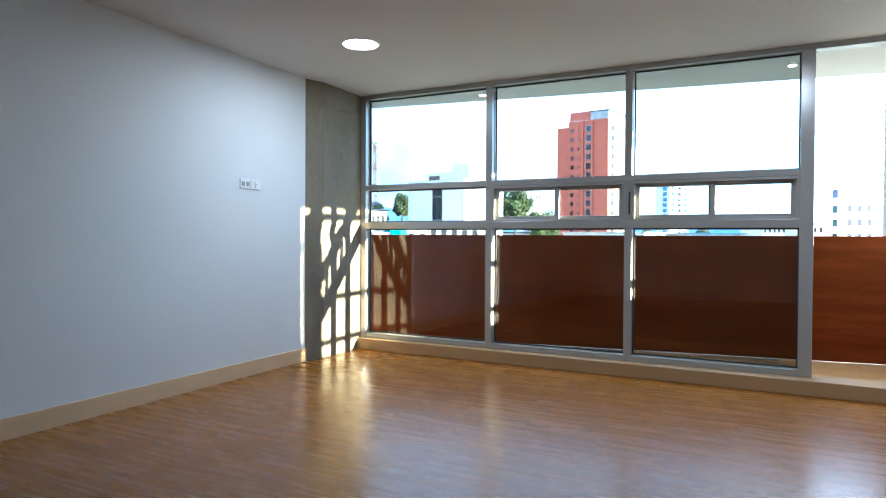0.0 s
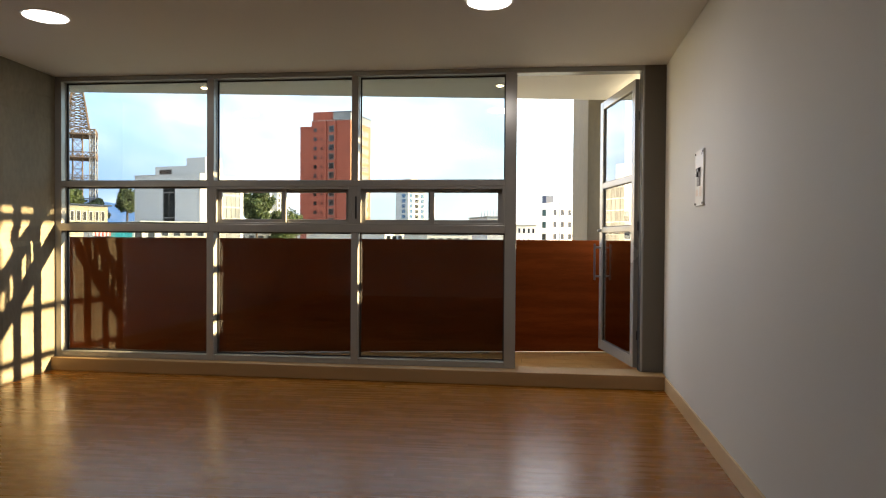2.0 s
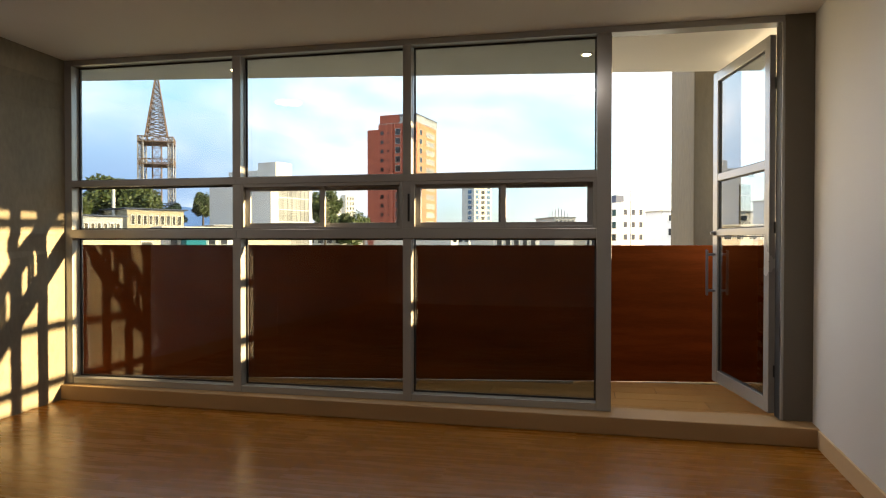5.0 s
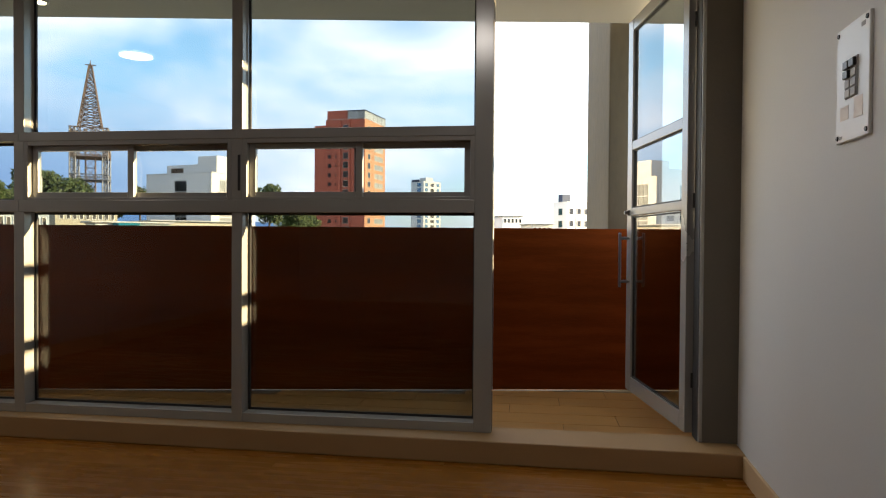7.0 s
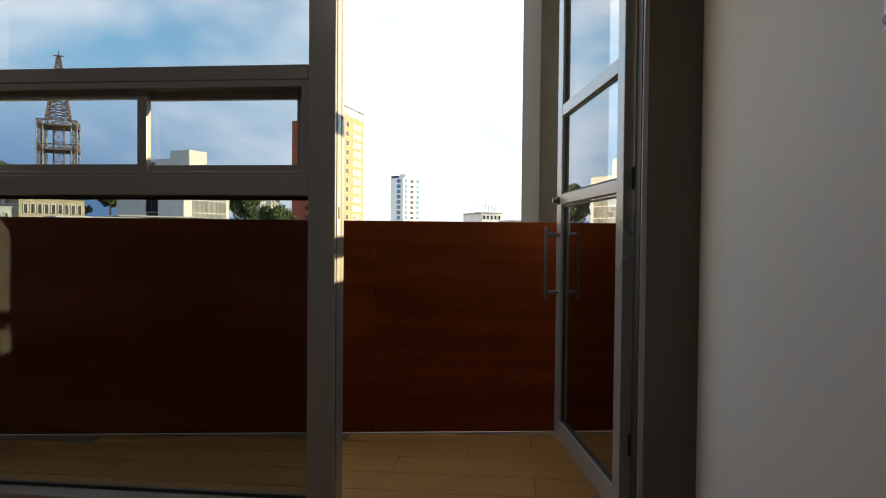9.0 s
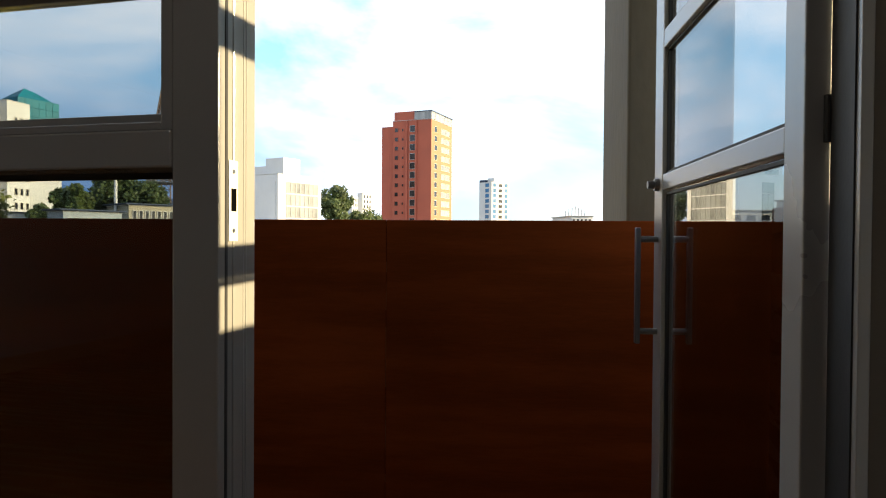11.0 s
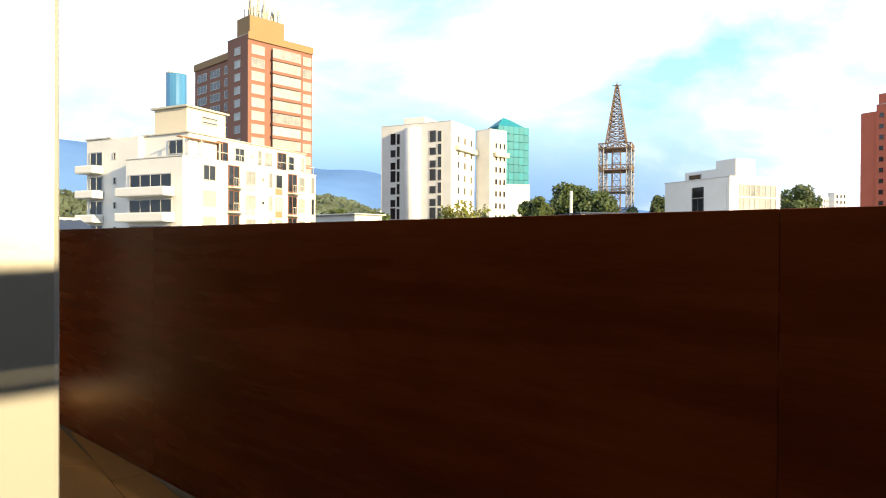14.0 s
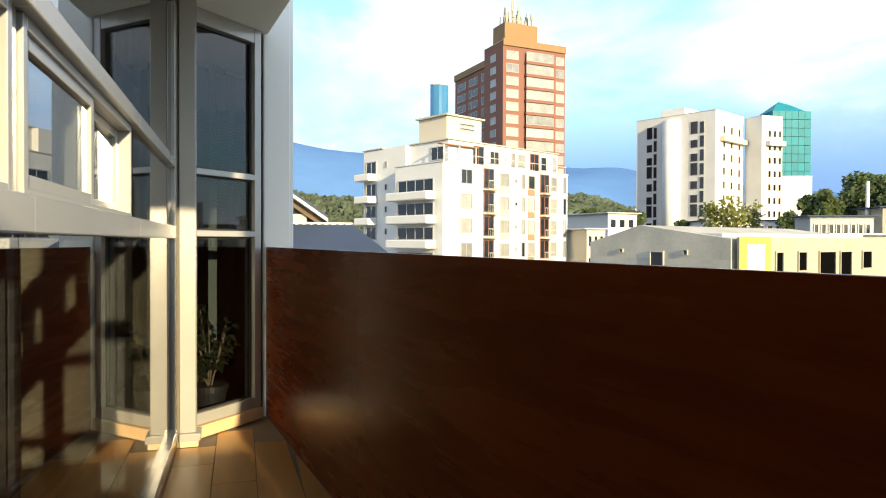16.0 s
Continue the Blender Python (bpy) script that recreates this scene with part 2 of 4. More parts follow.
# concrete column with a chamfered, uneven inner edge
bm = prism([(-0.155, -0.76), (XL + 0.004, -0.80), (0.092, -0.66), (0.104, -0.61), (0.066, 0.0), (0.0, 0.13), (-0.155, 0.13)], 0, H)
bmesh.ops.subdivide_edges(bm, edges=[e for e in bm.edges if abs(e.verts[0].co.z - e.verts[1].co.z) > 1], cuts=40)
for v in bm.verts:
    if 0.01 < v.co.z < H - 0.01 and -0.68 < v.co.y < -0.58:
        w = noise.noise(Vector((v.co.z * 9, v.co.y * 4, 1.3)))
        v.co.x += 0.007 * w - (0.02 if noise.noise(Vector((v.co.z * 4, 5, 2))) > 0.35 and v.co.y > -0.64 else 0)
tagged(part("column", bm, CONCRETE), "raw concrete column with a rough worn edge", "column", kind="structure")
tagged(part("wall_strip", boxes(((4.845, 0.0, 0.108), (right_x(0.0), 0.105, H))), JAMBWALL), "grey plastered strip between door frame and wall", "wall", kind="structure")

# ---- window wall ----
D0, D1 = 0.0, 0.112
TOP, MID0, MID1, LOW0, LOW1, BOT0, BOT1 = 2.390, 1.520, 1.567, 1.153, 1.217, 0.106, 0.152
POSTS = [(0.0, 0.122), (1.386, 1.446), (2.584, 2.640), (3.798, 3.885)]
win = empty("window_1", "white aluminium window wall with fixed panes and two sliding vents", "window", kind="structure")


def frame_post(x0, x1, z0=BOT0, z1=TOP):
    bm = boxes(((x0, D0, z0), (x1, D0 + 0.045, z1)), ((x0 + 0.004, D0 + 0.047, z0), (x1 - (0.0 if x0 > 3 else 0.004), 0.085 if 1 < x0 < 3 else (0.120 if x0 > 3 else D1), z1)), bevel=0.003)
    return part("post", bm, ALU, win)


for p in POSTS:
    frame_post(*p)
part("top_rail", boxes(((0.0, D0 + 0.002, TOP), (4.845, D1 - 0.003, H)), bevel=0.003), ALU, win)
for i, (a, b) in enumerate(zip(POSTS, POSTS[1:])):
    x0, x1 = a[1], b[0]
    part("bottom_rail", boxes(((x0, D0 + 0.004, BOT0), (x1, D1 + 0.010, BOT1)), bevel=0.003), ALU, win)
    part("middle_rail", boxes(((x0 - 0.03 * (i > 0), D0 - 0.004, MID0), (x1 + 0.03 * (i < 2), D1 + 0.005, MID1)), bevel=0.004), ALU, win)
    part("lower_rail", boxes(((x0 - 0.03 * (i > 0), D0 - 0.004, LOW0), (x1 + 0.03 * (i < 2), D1 + 0.005, LOW1)), bevel=0.004), ALU, win)
    for z0, z1 in ((BOT1, LOW0), (MID1, TOP)) + (((LOW1, MID0),) if i == 0 else ()):
        g = 0.011
        part("gasket", boxes(((x0, 0.074, z0), (x0 + g, 0.0855, z1)), ((x1 - g, 0.074, z0), (x1, 0.0855, z1)),
                             ((x0 + g, 0.074, z0), (x1 - g, 0.0855, z0 + g)), ((x0 + g, 0.074, z1 - g), (x1 - g, 0.0855, z1))), ALU_EDGE, win)
        pane = part("pane", boxes(((x0 - (0.03 if i else -0.001), 0.087, z0 - 0.001), (x1 + (0.03 if i < 2 else -0.001), 0.093, z1 + 0.001))), GLASS, win)
        pane.visible_shadow = False
# sliding vents: a frame in each bay, two sashes on two tracks
for x0, x1 in ((1.446, 2.584), (2.640, 3.798)):
    vent = part("vent_frame", boxes(((x0, 0.0, LOW1), (x0 + 0.022, 0.094, MID0)), ((x1 - 0.022, 0.0, LOW1), (x1, 0.094, MID0)),
                                    ((x0 + 0.022, 0.0, LOW1), (x1 - 0.022, 0.094, LOW1 + 0.014)), ((x0 + 0.022, 0.0, MID0 - 0.022), (x1 - 0.022, 0.094, MID0)), bevel=0.002), ALU, win)
    xm = (x0 + x1) / 2
    for a, b, y in ((x0 + 0.022, xm + 0.025, 0.030), (xm - 0.025, x1 - 0.022, 0.060)):
        z0, z1, w = LOW1 + 0.014, MID0 - 0.022, 0.034
        sash = part("sash", boxes(((a, y, z0), (a + w, y + 0.026, z1)), ((b - w, y, z0), (b, y + 0.026, z1)),
                                  ((a + w, y, z0), (b - w, y + 0.026, z0 + 0.026)), ((a + w, y, z1 - 0.026), (b - w, y + 0.026, z1)), bevel=0.002), ALU, win)
        pn = part("pane", boxes(((a + w - 0.004, y + 0.010, z0 + 0.022), (b - w + 0.004, y + 0.015, z1 - 0.022))), GLASS, sash)
        pn.visible_shadow = False
# flat black strip drawn for the dark gap between the two vents
part("latch", boxes(((2.616, -0.003, 1.262), (2.630, 0.008, 1.440)), bevel=0.002), BLACK, win, "narrow black strip for the gap between the vents")
# door frame
part("jamb_lip", boxes(((3.8847, 0.078, BOT0), (3.8858, 0.0795, TOP)), ((3.8847, 0.087, BOT0), (3.8858, 0.0885, TOP))), GREYBAR, win)
part("jamb", boxes(((4.829, -0.003, 0.108), (4.845, 0.112, TOP)), bevel=0.002), ALU, win)
# thin dark lining over the jamb face towards the opening
part("jamb_seal", boxes(((4.8265, 0.012, 0.108), (4.8288, 0.106, TOP))), ALU_EDGE, win, "thin dark lining on the door jamb")
part("strike_stop", boxes(((3.8847, 0.020, 0.108), (3.8862, 0.027, TOP))), ALU_EDGE, win)
strike = part("strike_plate", boxes(((3.8854, 0.030, 1.030), (3.8872, 0.058, 1.168)), bevel=0.001), PLASTIC, win, "white lock strike plate with a keeper hole")
# raised near-black plate in place of a real recess
part("keeper_hole", boxes(((3.8873, 0.036, 1.081), (3.8878, 0.052, 1.120))), HOLE, strike)
for z in (1.048, 1.149):
    bm = bmesh.new()
    rod(bm, (3.8870, 0.044, z), (3.8884, 0.044, z), 0.0042, 0.0036, 14)
    part("screw", bm, STEEL, strike, smooth=False)

# ---- open glazed door ----
HINGE = Vector((4.812, 0.113, 0.118))
ang = math.degrees(math.atan2(0.988, -0.153))
door = empty("door_1", "white aluminium glazed door standing open onto the balcony", "door", kind="structure", at=Matrix.Translation(HINGE) @ pose(0, 0, 0, 0, 0, ang))
W, DH, T, ST = 0.935, 2.235, 0.040, 0.088


def leaf(name, a, b):
    return part(name, boxes((a, b), bevel=0.003), ALU, door)


SH = 0.070
leaf("hinge_stile", (0, -T / 2, 0), (SH, T / 2, DH))
leaf("lock_stile", (W - ST, -T / 2, 0), (W, T / 2, DH))
leaf("bottom_rail", (SH, -T / 2 + 0.001, 0), (W - ST, T / 2 - 0.001, 0.085))
leaf("top_rail", (SH, -T / 2 + 0.001, DH - 0.07), (W - ST, T / 2 - 0.001, DH))
leaf("middle_rail", (SH, -T / 2 + 0.001, 1.450), (W - ST, T / 2 - 0.001, 1.500))
leaf("lower_rail", (SH, -T / 2 + 0.001, 1.058), (W - ST, T / 2 - 0.001, 1.102))
for z0, z1 in ((0.085, 1.052), (1.104, 1.450), (1.500, DH - 0.07)):
    pn = part("pane", boxes((((SH - 0.004), -0.003, z0 - 0.004), (W - (ST - 0.004), 0.003, z1 + 0.004))), GLASS, door)
    pn.visible_shadow = False
    part("gasket", boxes(((SH, -0.008, z0), (SH + 0.007, 0.008, z1)), ((W - (ST + 0.007), -0.008, z0), (W - ST, 0.008, z1)), (((SH + 0.007), -0.008, z0), (W - (ST + 0.007), 0.008, z0 + 0.007)), (((SH + 0.007), -0.008, z1 - 0.007), (W - (ST + 0.007), 0.008, z1))), ALU_EDGE, door)
hx = W - 0.045
bm = boxes(((hx - 0.011, T / 2 + 0.048, 0.625), (hx + 0.011, T / 2 + 0.062, 0.955)), bevel=0.003)
for z in (0.660, 0.922):
    rod(bm, (hx, T / 2, z), (hx, T / 2 + 0.05, z), 0.009)
part("pull_handle", bm, HANDLE, door, "flat grey metal pull handle")
bm = bmesh.new()
for s in (1, -1):
    rod(bm, (hx, s * T / 2, 1.076), (hx, s * (T / 2 + 0.012), 1.076), 0.019, 0.017, 20)
    rod(bm, (hx, s * (T / 2 + 0.012), 1.076), (hx, s * (T / 2 + 0.030), 1.076), 0.012, 0.011, 16)
part("lock_cylinder", bm, HANDLE, door, "dark metal lock cylinder")
for z in (0.25, 1.10, 1.95):
    bm = bmesh.new()
    rod(bm, (-0.004, -0.012, z - 0.035), (-0.004, -0.012, z + 0.035), 0.006)
    part("hinge", bm, BLACK, door)

# ---- balcony ----
SLOPE = 0.155
AX, AY = math.cos(math.atan(SLOPE)), math.sin(math.atan(SLOPE))


def rail_y(x):
    return 0.672 + SLOPE * x


ZB = 0.024
EX = 5.06
tagged(part("balcony_slab", prism([(-0.75, 0.0), (0.04, 0.111), (5.25, 0.111), (5.25, rail_y(5.25) + 0.05), (-0.9, rail_y(-0.9) + 0.05)], -0.25, ZB - 0.006), GROUT), "balcony slab with dark grout joints", "floor", kind="structure")
tagged(part("balcony_soffit", prism([(-0.50, 0.60), (-0.05, 0.107), (EX, 0.107), (EX, 0.64 + 0.15 * EX), (-0.50, 0.605)], 2.452, 2.85), SOFFIT), "white painted balcony soffit with small spots", "soffit", kind="structure")
tagged(part("wall_header", boxes(((-0.2, 0.0, H + 0.25), (5.2, 0.107, 2.85))), SOFFIT), "white plastered edge over the window wall", "wall", kind="structure")

rail = empty("balcony_railing", "solid brown wood-grain balcony railing panel", "railing", kind="structure")
yaw = math.degrees(math.atan(SLOPE))


def rail_panel(x0, x1):
    bm = boxes(((0, 0, 0), ((x1 - x0) / AX - 0.0007, 0.022, 1.078)), bevel=0.0015)
    ob = part("panel", bm, RAILWOOD, rail)
    ob.matrix_basis = pose(x0, rail_y(x0), ZB + 0.001, 0, 0, yaw)
    return ob


for a, b in ((-0.50, 1.29), (1.29, 3.760), (3.760, EX + 0.02)):
    rail_panel(a, b)
# unseen strips added behind the joints to stop daylight showing through
for x in (1.29, 3.760):
    ob = part("joint_strip", boxes(((-0.03, 0.0225, 0.01), (0.03, 0.030, 1.06)), bevel=0.001), RAILWOOD, rail)
    ob.matrix_basis = pose(x, rail_y(x), ZB + 0.001, 0, 0, yaw)
side = part("side_panel", boxes(((EX, 0.115, ZB + 0.001), (EX + 0.022, rail_y(EX) - 0.004, 1.147)), bevel=0.0015), RAILWOOD, rail)
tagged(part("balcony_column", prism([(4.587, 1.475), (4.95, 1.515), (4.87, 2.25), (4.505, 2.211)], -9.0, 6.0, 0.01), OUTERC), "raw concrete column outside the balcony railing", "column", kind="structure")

# angled glazing at the far end of the balcony
RA, RB = Vector((-0.005, 0.105, 0)), Vector((-0.46, 0.565, 0))
rl = (RB - RA).length
ra = math.degrees(math.atan2(RB.y - RA.y, RB.x - RA.x))
ret = empty("window_2", "angled white aluminium window at the end of the balcony", "window", kind="structure", at=Matrix.Translation(RA) @ pose(0, 0, 0, 0, 0, ra))


def ret_box(name, a, b, m=ALU, bevel=0.003):
    return part(name, boxes((a, b), bevel=bevel), m, ret)


ret_box("post", (0.0, 0.0, 0.10), (0.105, 0.09, 2.452))
ret_box("post", (rl - 0.055, 0.002, 0.10), (rl, 0.09, 2.452))
ret_box("bottom_rail", (0.105, 0.004, 0.10), (rl - 0.055, 0.086, 0.165))
ret_box("lower_rail", (0.105, -0.002, 1.165), (rl - 0.055, 0.088, 1.20))
ret_box("middle_rail", (0.105, -0.002, 1.515), (rl - 0.055, 0.088, 1.55))
ret_box("top_rail", (0.105, 0.004, 2.365), (rl - 0.055, 0.086, 2.452))
ret_box("sill", (0.11, -0.018, 0.03), (rl, 0.05, 0.098), SKIRT)
for z0, z1 in ((0.165, 1.165), (1.20, 1.515), (1.55, 2.365)):
    pn = ret_box("pane", (0.101, 0.040, z0 - 0.004), (rl - 0.051, 0.046, z1 + 0.004), GLASS, 0)
    pn.visible_shadow = False
    part("gasket", boxes(((0.105, 0.030, z0), (0.115, 0.054, z1)), ((rl - 0.065, 0.030, z0), (rl - 0.055, 0.054, z1)), ((0.115, 0.030, z0), (rl - 0.065, 0.054, z0 + 0.01)), ((0.115, 0.030, z1 - 0.01), (rl - 0.065, 0.054, z1))), ALU_EDGE, ret)
corner = empty("corner_post", "white aluminium corner post on a stepped foot", "post", kind="structure")
part("shaft", boxes(((-0.070, 0.1235, 0.099), (0.022, 0.205, 2.450)), ((-0.060, 0.2055, 0.099), (0.012, 0.2085, 2.450)), bevel=0.003), ALU, corner)
part("foot", boxes(((-0.095, 0.1235, 0.058), (0.048, 0.232, 0.0985)), bevel=0.004), ALU, corner)
part("foot_base", boxes(((-0.082, 0.1245, ZB), (0.036, 0.220, 0.0575)), bevel=0.004), SKIRT, corner)
tagged(part("facade_fin", boxes(((-0.60, 0.575, 0.0), (-0.525, 0.765, 6.0)), ((-0.523, 0.582, 0.0), (-0.515, 0.742, 6.0)), bevel=0.004), CLAD), "pale aluminium cladding fin beyond the railing", "cladding", kind="structure")
NR = [(-3.3, -0.25), (-0.16, -0.25), (-0.16, 0.13), (-0.05, 0.135), (-0.50, 0.60), (-3.3, 0.60)]
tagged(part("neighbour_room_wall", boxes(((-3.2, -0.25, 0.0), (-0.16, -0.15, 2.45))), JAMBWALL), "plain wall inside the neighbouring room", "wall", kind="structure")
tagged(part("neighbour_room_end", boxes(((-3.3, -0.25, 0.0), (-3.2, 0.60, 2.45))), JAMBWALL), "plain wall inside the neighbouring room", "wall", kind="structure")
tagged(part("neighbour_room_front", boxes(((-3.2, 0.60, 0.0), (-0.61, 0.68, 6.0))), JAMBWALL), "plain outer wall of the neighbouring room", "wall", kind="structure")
tagged(part("neighbour_room_floor", prism(NR, -0.2, 0.02), GROUT), "dark floor of the neighbouring room", "floor", kind="structure")
tagged(part("neighbour_room_ceiling", prism(NR, 2.455, 2.85), CEIL), "dim ceiling of the neighbouring room", "ceiling", kind="structure")

# ---- the city, laid out by bearing (degrees left of +y) and distance from the balcony ----
VIEW = Vector((4.0, 0.2, 1.05))
GROUND = -11.0
rnd = random.Random(4)


def heading(b):
    b += -1.64 + 0.0137 * max(0.0, b - 16)
    return Vector((-math.sin(radians(b)), math.cos(radians(b)), 0))


def spot_at(b, dist, z=0.0):
    p = VIEW + heading(b) * dist
    return Vector((p.x, p.y, z))


def rise(dist, elev):
    return VIEW.z + dist * math.tan(radians(elev))


def site(bc, dist, bl, br, phi):
    """A rectangular plan with its near corner at bearing bc; x runs along its right face, y along its left face."""
    p, d = spot_at(bc, dist), heading(bc)
    r = Vector((d.y, -d.x, 0))
    u = math.cos(radians(phi)) * r + math.sin(radians(phi)) * d
    v = -math.sin(radians(phi)) * r + math.cos(radians(phi)) * d

    def reach(way, b):
        q = heading(b)
        den = way.x * q.y - way.y * q.x
        rel = VIEW - p
        return abs((rel.x * q.y - rel.y * q.x) / den)

    lr, ll = reach(u, br), reach(v, bl)
    return Matrix.Translation(p) @ pose(0, 0, 0, 0, 0, math.degrees(math.atan2(u.y, u.x))), lr, ll


WHITE_R = surface("white_render", (0.58, 0.575, 0.555), 0.8, vary=0.07, scale=0.35, fine=4, bump=0.1)
CREAM_R = surface("cream_render", (0.52, 0.47, 0.37), 0.8, vary=0.06, scale=0.25, fine=3, bump=0.1)
RED_B = surface("red_brick_render", (0.42, 0.105, 0.06), 0.85, vary=0.10, scale=0.2, fine=5, bump=0.15)
BROWN_B = surface("brown_brick_render", (0.19, 0.085, 0.06), 0.85, vary=0.10, scale=0.2, fine=5, bump=0.15)
OCHRE = surface("ochre_cladding", (0.22, 0.135, 0.06), 0.8, vary=0.08, scale=0.2, fine=4, bump=0.1)
# tan panels; on the red tower it stands for sunlit brick
TAN = surface("tan_panels_and_sunlit_brick", (0.33, 0.165, 0.09), 0.85, vary=0.08, scale=0.2, fine=4, bump=0.1)
GREYC = surface("weathered_cement", (0.42, 0.40, 0.34), 0.9, vary=0.20, scale=0.35, fine=5, bump=0.3)
ROOFM = surface("pale_roof_sheet", (0.50, 0.49, 0.46), 0.55, vary=0.15, scale=0.4, fine=6, bump=0.1)
DKROOF = surface("dark_roof_sheet", (0.045, 0.06, 0.095), 0.7, spec=0.15, vary=0.15, scale=0.4, fine=6, bump=0.1)
WGLASS = surface("dark_window_glass", (0.017, 0.021, 0.027), 0.12, vary=0.3, scale=0.5, fine=2, bump=0, per=0.6)
# pale panes: a whitish reflection is put into the glass colour
PALEGLASS = surface("pale_reflecting_glass", (0.27, 0.275, 0.265), 0.15, vary=0.25, scale=0.4, fine=2, bump=0, per=0.6)
TEALG = surface("teal_curtain_glass", (0.010, 0.165, 0.215), 0.4, vary=0.16, scale=0.08, fine=1.5, bump=0, per=0.4, spec=0.08)
BLUEG = surface("blue_curtain_glass", (0.04, 0.16, 0.32), 0.15, vary=0.14, scale=0.08, fine=1.5, bump=0, per=0.4)
RUST = surface("rusted_mast_steel", (0.17, 0.115, 0.08), 0.7, metal=0.3, vary=0.2, scale=0.5, fine=8)
GREYST = surface("grey_mast_steel", (0.17, 0.18, 0.21), 0.6, metal=0.3, vary=0.2, scale=0.5, fine=8)
SHOPWALL = surface("sandy_cement_render", (0.34, 0.31, 0.235), 0.9, vary=0.15, scale=0.5, fine=5, bump=0.2)
# white render whose bluish shade is put into the colour
BLUEGREY = surface("shaded_white_render", (0.27, 0.31, 0.345), 0.8, vary=0.10, scale=0.4, fine=4, bump=0.1)
YELLOW = surface("yellow_paint", (0.75, 0.62, 0.06), 0.6, vary=0.06, scale=0.6)
REDP = surface("red_awning", (0.55, 0.05, 0.05), 0.7, vary=0.08)
BARK = surface("bark", (0.12, 0.085, 0.055), 0.9, vary=0.2, scale=2, fine=12, bump=0.4)
LEAF = surface("leaves_green", (0.080, 0.115, 0.022), 0.6, vary=0.45, scale=0.35, fine=4, bump=0)
LEAF_D = surface("leaves_dark_green", (0.060, 0.090, 0.020), 0.6, vary=0.45, scale=0.35, fine=4, bump=0)
LEAF_Y = surface("leaves_yellow_green", (0.15, 0.16, 0.018), 0.6, vary=0.35, scale=0.5, fine=4, bump=0)
# leaf green paled and cooled: distance haze is put into the colour
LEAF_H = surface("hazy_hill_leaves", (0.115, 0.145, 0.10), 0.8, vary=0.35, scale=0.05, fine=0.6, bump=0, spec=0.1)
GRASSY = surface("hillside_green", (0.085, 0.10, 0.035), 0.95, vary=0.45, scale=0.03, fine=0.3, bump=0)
# forest shifted to blue, which imitates the haze of distance
MOUNT = surface("hazed_mountain_forest", (0.10, 0.20, 0.40), 1.0, vary=0.15, scale=0.0015, fine=0.01, bump=0, spec=0.0)
LAND = surface("city_ground", (0.13, 0.135, 0.11), 0.95, vary=0.3, scale=0.02, fine=0.2, bump=0)

tagged(part("ground", boxes(((-4600, -4600, GROUND - 1), (4600, 4600, GROUND))), LAND), "grey green city ground reaching the horizon", "ground", kind="structure")

cache = {}


def window(parent, face, a, b, z0, z1, glass=None, frame_m=None, bars=0):
    """A framed pane on the right ('R') or left ('L') face of a building, set proud of the render."""
    w, h = round(b - a, 2), round(z1 - z0, 2)
    glass, frame_m = glass or WGLASS, frame_m or ALU
    key = (w, h, glass.name, frame_m.name, bars)
    if key not in cache:
        t = min(0.10, w * 0.12)
        fr = [((0, -0.10, 0), (t, 0.02, h)), ((w - t, -0.10, 0), (w, 0.02, h)), ((t, -0.10, 0), (w - t, 0.02, t)), ((t, -0.10, h - t), (w - t, 0.02, h))]
        for i in range(bars):
            x = t + (w - 2 * t) * (i + 1) / (bars + 1)
            fr.append(((x - 0.04, -0.07, t), (x + 0.04, 0.02, h - t)))
        cache[key] = (mesh_of("window", boxes(*fr), frame_m), mesh_of("pane", boxes(((t, -0.03, t), (w - t, 0.01, h - t))), glass))
    m = pose(a, 0, z0) if face == "R" else pose(0, b, z0, 0, 0, -90)
    ob = shared("window", cache[key][0], m, parent)
    shared("pane", cache[key][1], Matrix(), ob)
    return ob


def block(parent, name, a, b, material):
    return part(name, boxes((a, b), bevel=0.04), material, parent)


def building(name, label, bc, dist, bl, br, phi, top, material, base=GROUND, coping=True, category="building"):
    m, lr, ll = site(bc, dist, bl, br, phi)
    ob = empty(name, label, category, at=m)
    block(ob, "wall", (0, 0, base), (lr, ll, top), material)
    if coping:
        part("roof", boxes(((-0.08, -0.08, top), (lr + 0.08, ll + 0.08, top + 0.12)), bevel=0.02), ROOFM, ob)
    return ob, lr, ll


# white apartment block
BALUSTER = mesh_of("baluster", boxes(((0, 0, 0), (0.03, 0.03, 0.85))), GREYC)
apt, lr, ll = building("apartment_building", "white rendered apartment block with balconies and flat roofs", 73.6, 68, 77.7, 63.1, 42, 9.3, WHITE_R)
block(apt, "top_storey", (2.2, 1.6, 9.42), (lr, ll + 5, 12.0), WHITE_R)
part("roof", boxes(((2.0, 1.4, 12.0), (lr + 0.1, ll + 5.1, 12.12))), GREYC, apt)
block(apt, "left_wing", (1.5, ll, GROUND), (lr, ll + 8.2, 12.0), WHITE_R)
part("wing_roof", boxes(((1.35, ll + 4.2, 12.0), (lr + 0.1, ll + 8.35, 12.14)), bevel=0.02), GREYC, apt)
block(apt, "stair_tower", (3.6, 3.4, 12.12), (9.0, 8.2, 15.0), CREAM_R)
part("tower_roof", boxes(((3.3, 3.1, 15.0), (9.3, 8.5, 15.2)), bevel=0.02), GREYC, apt)
for z in (13.6, 14.1):
    window(apt, "R", 5.6, 7.8, z, z + 0.3).matrix_basis = pose(5.6, 3.4, z)
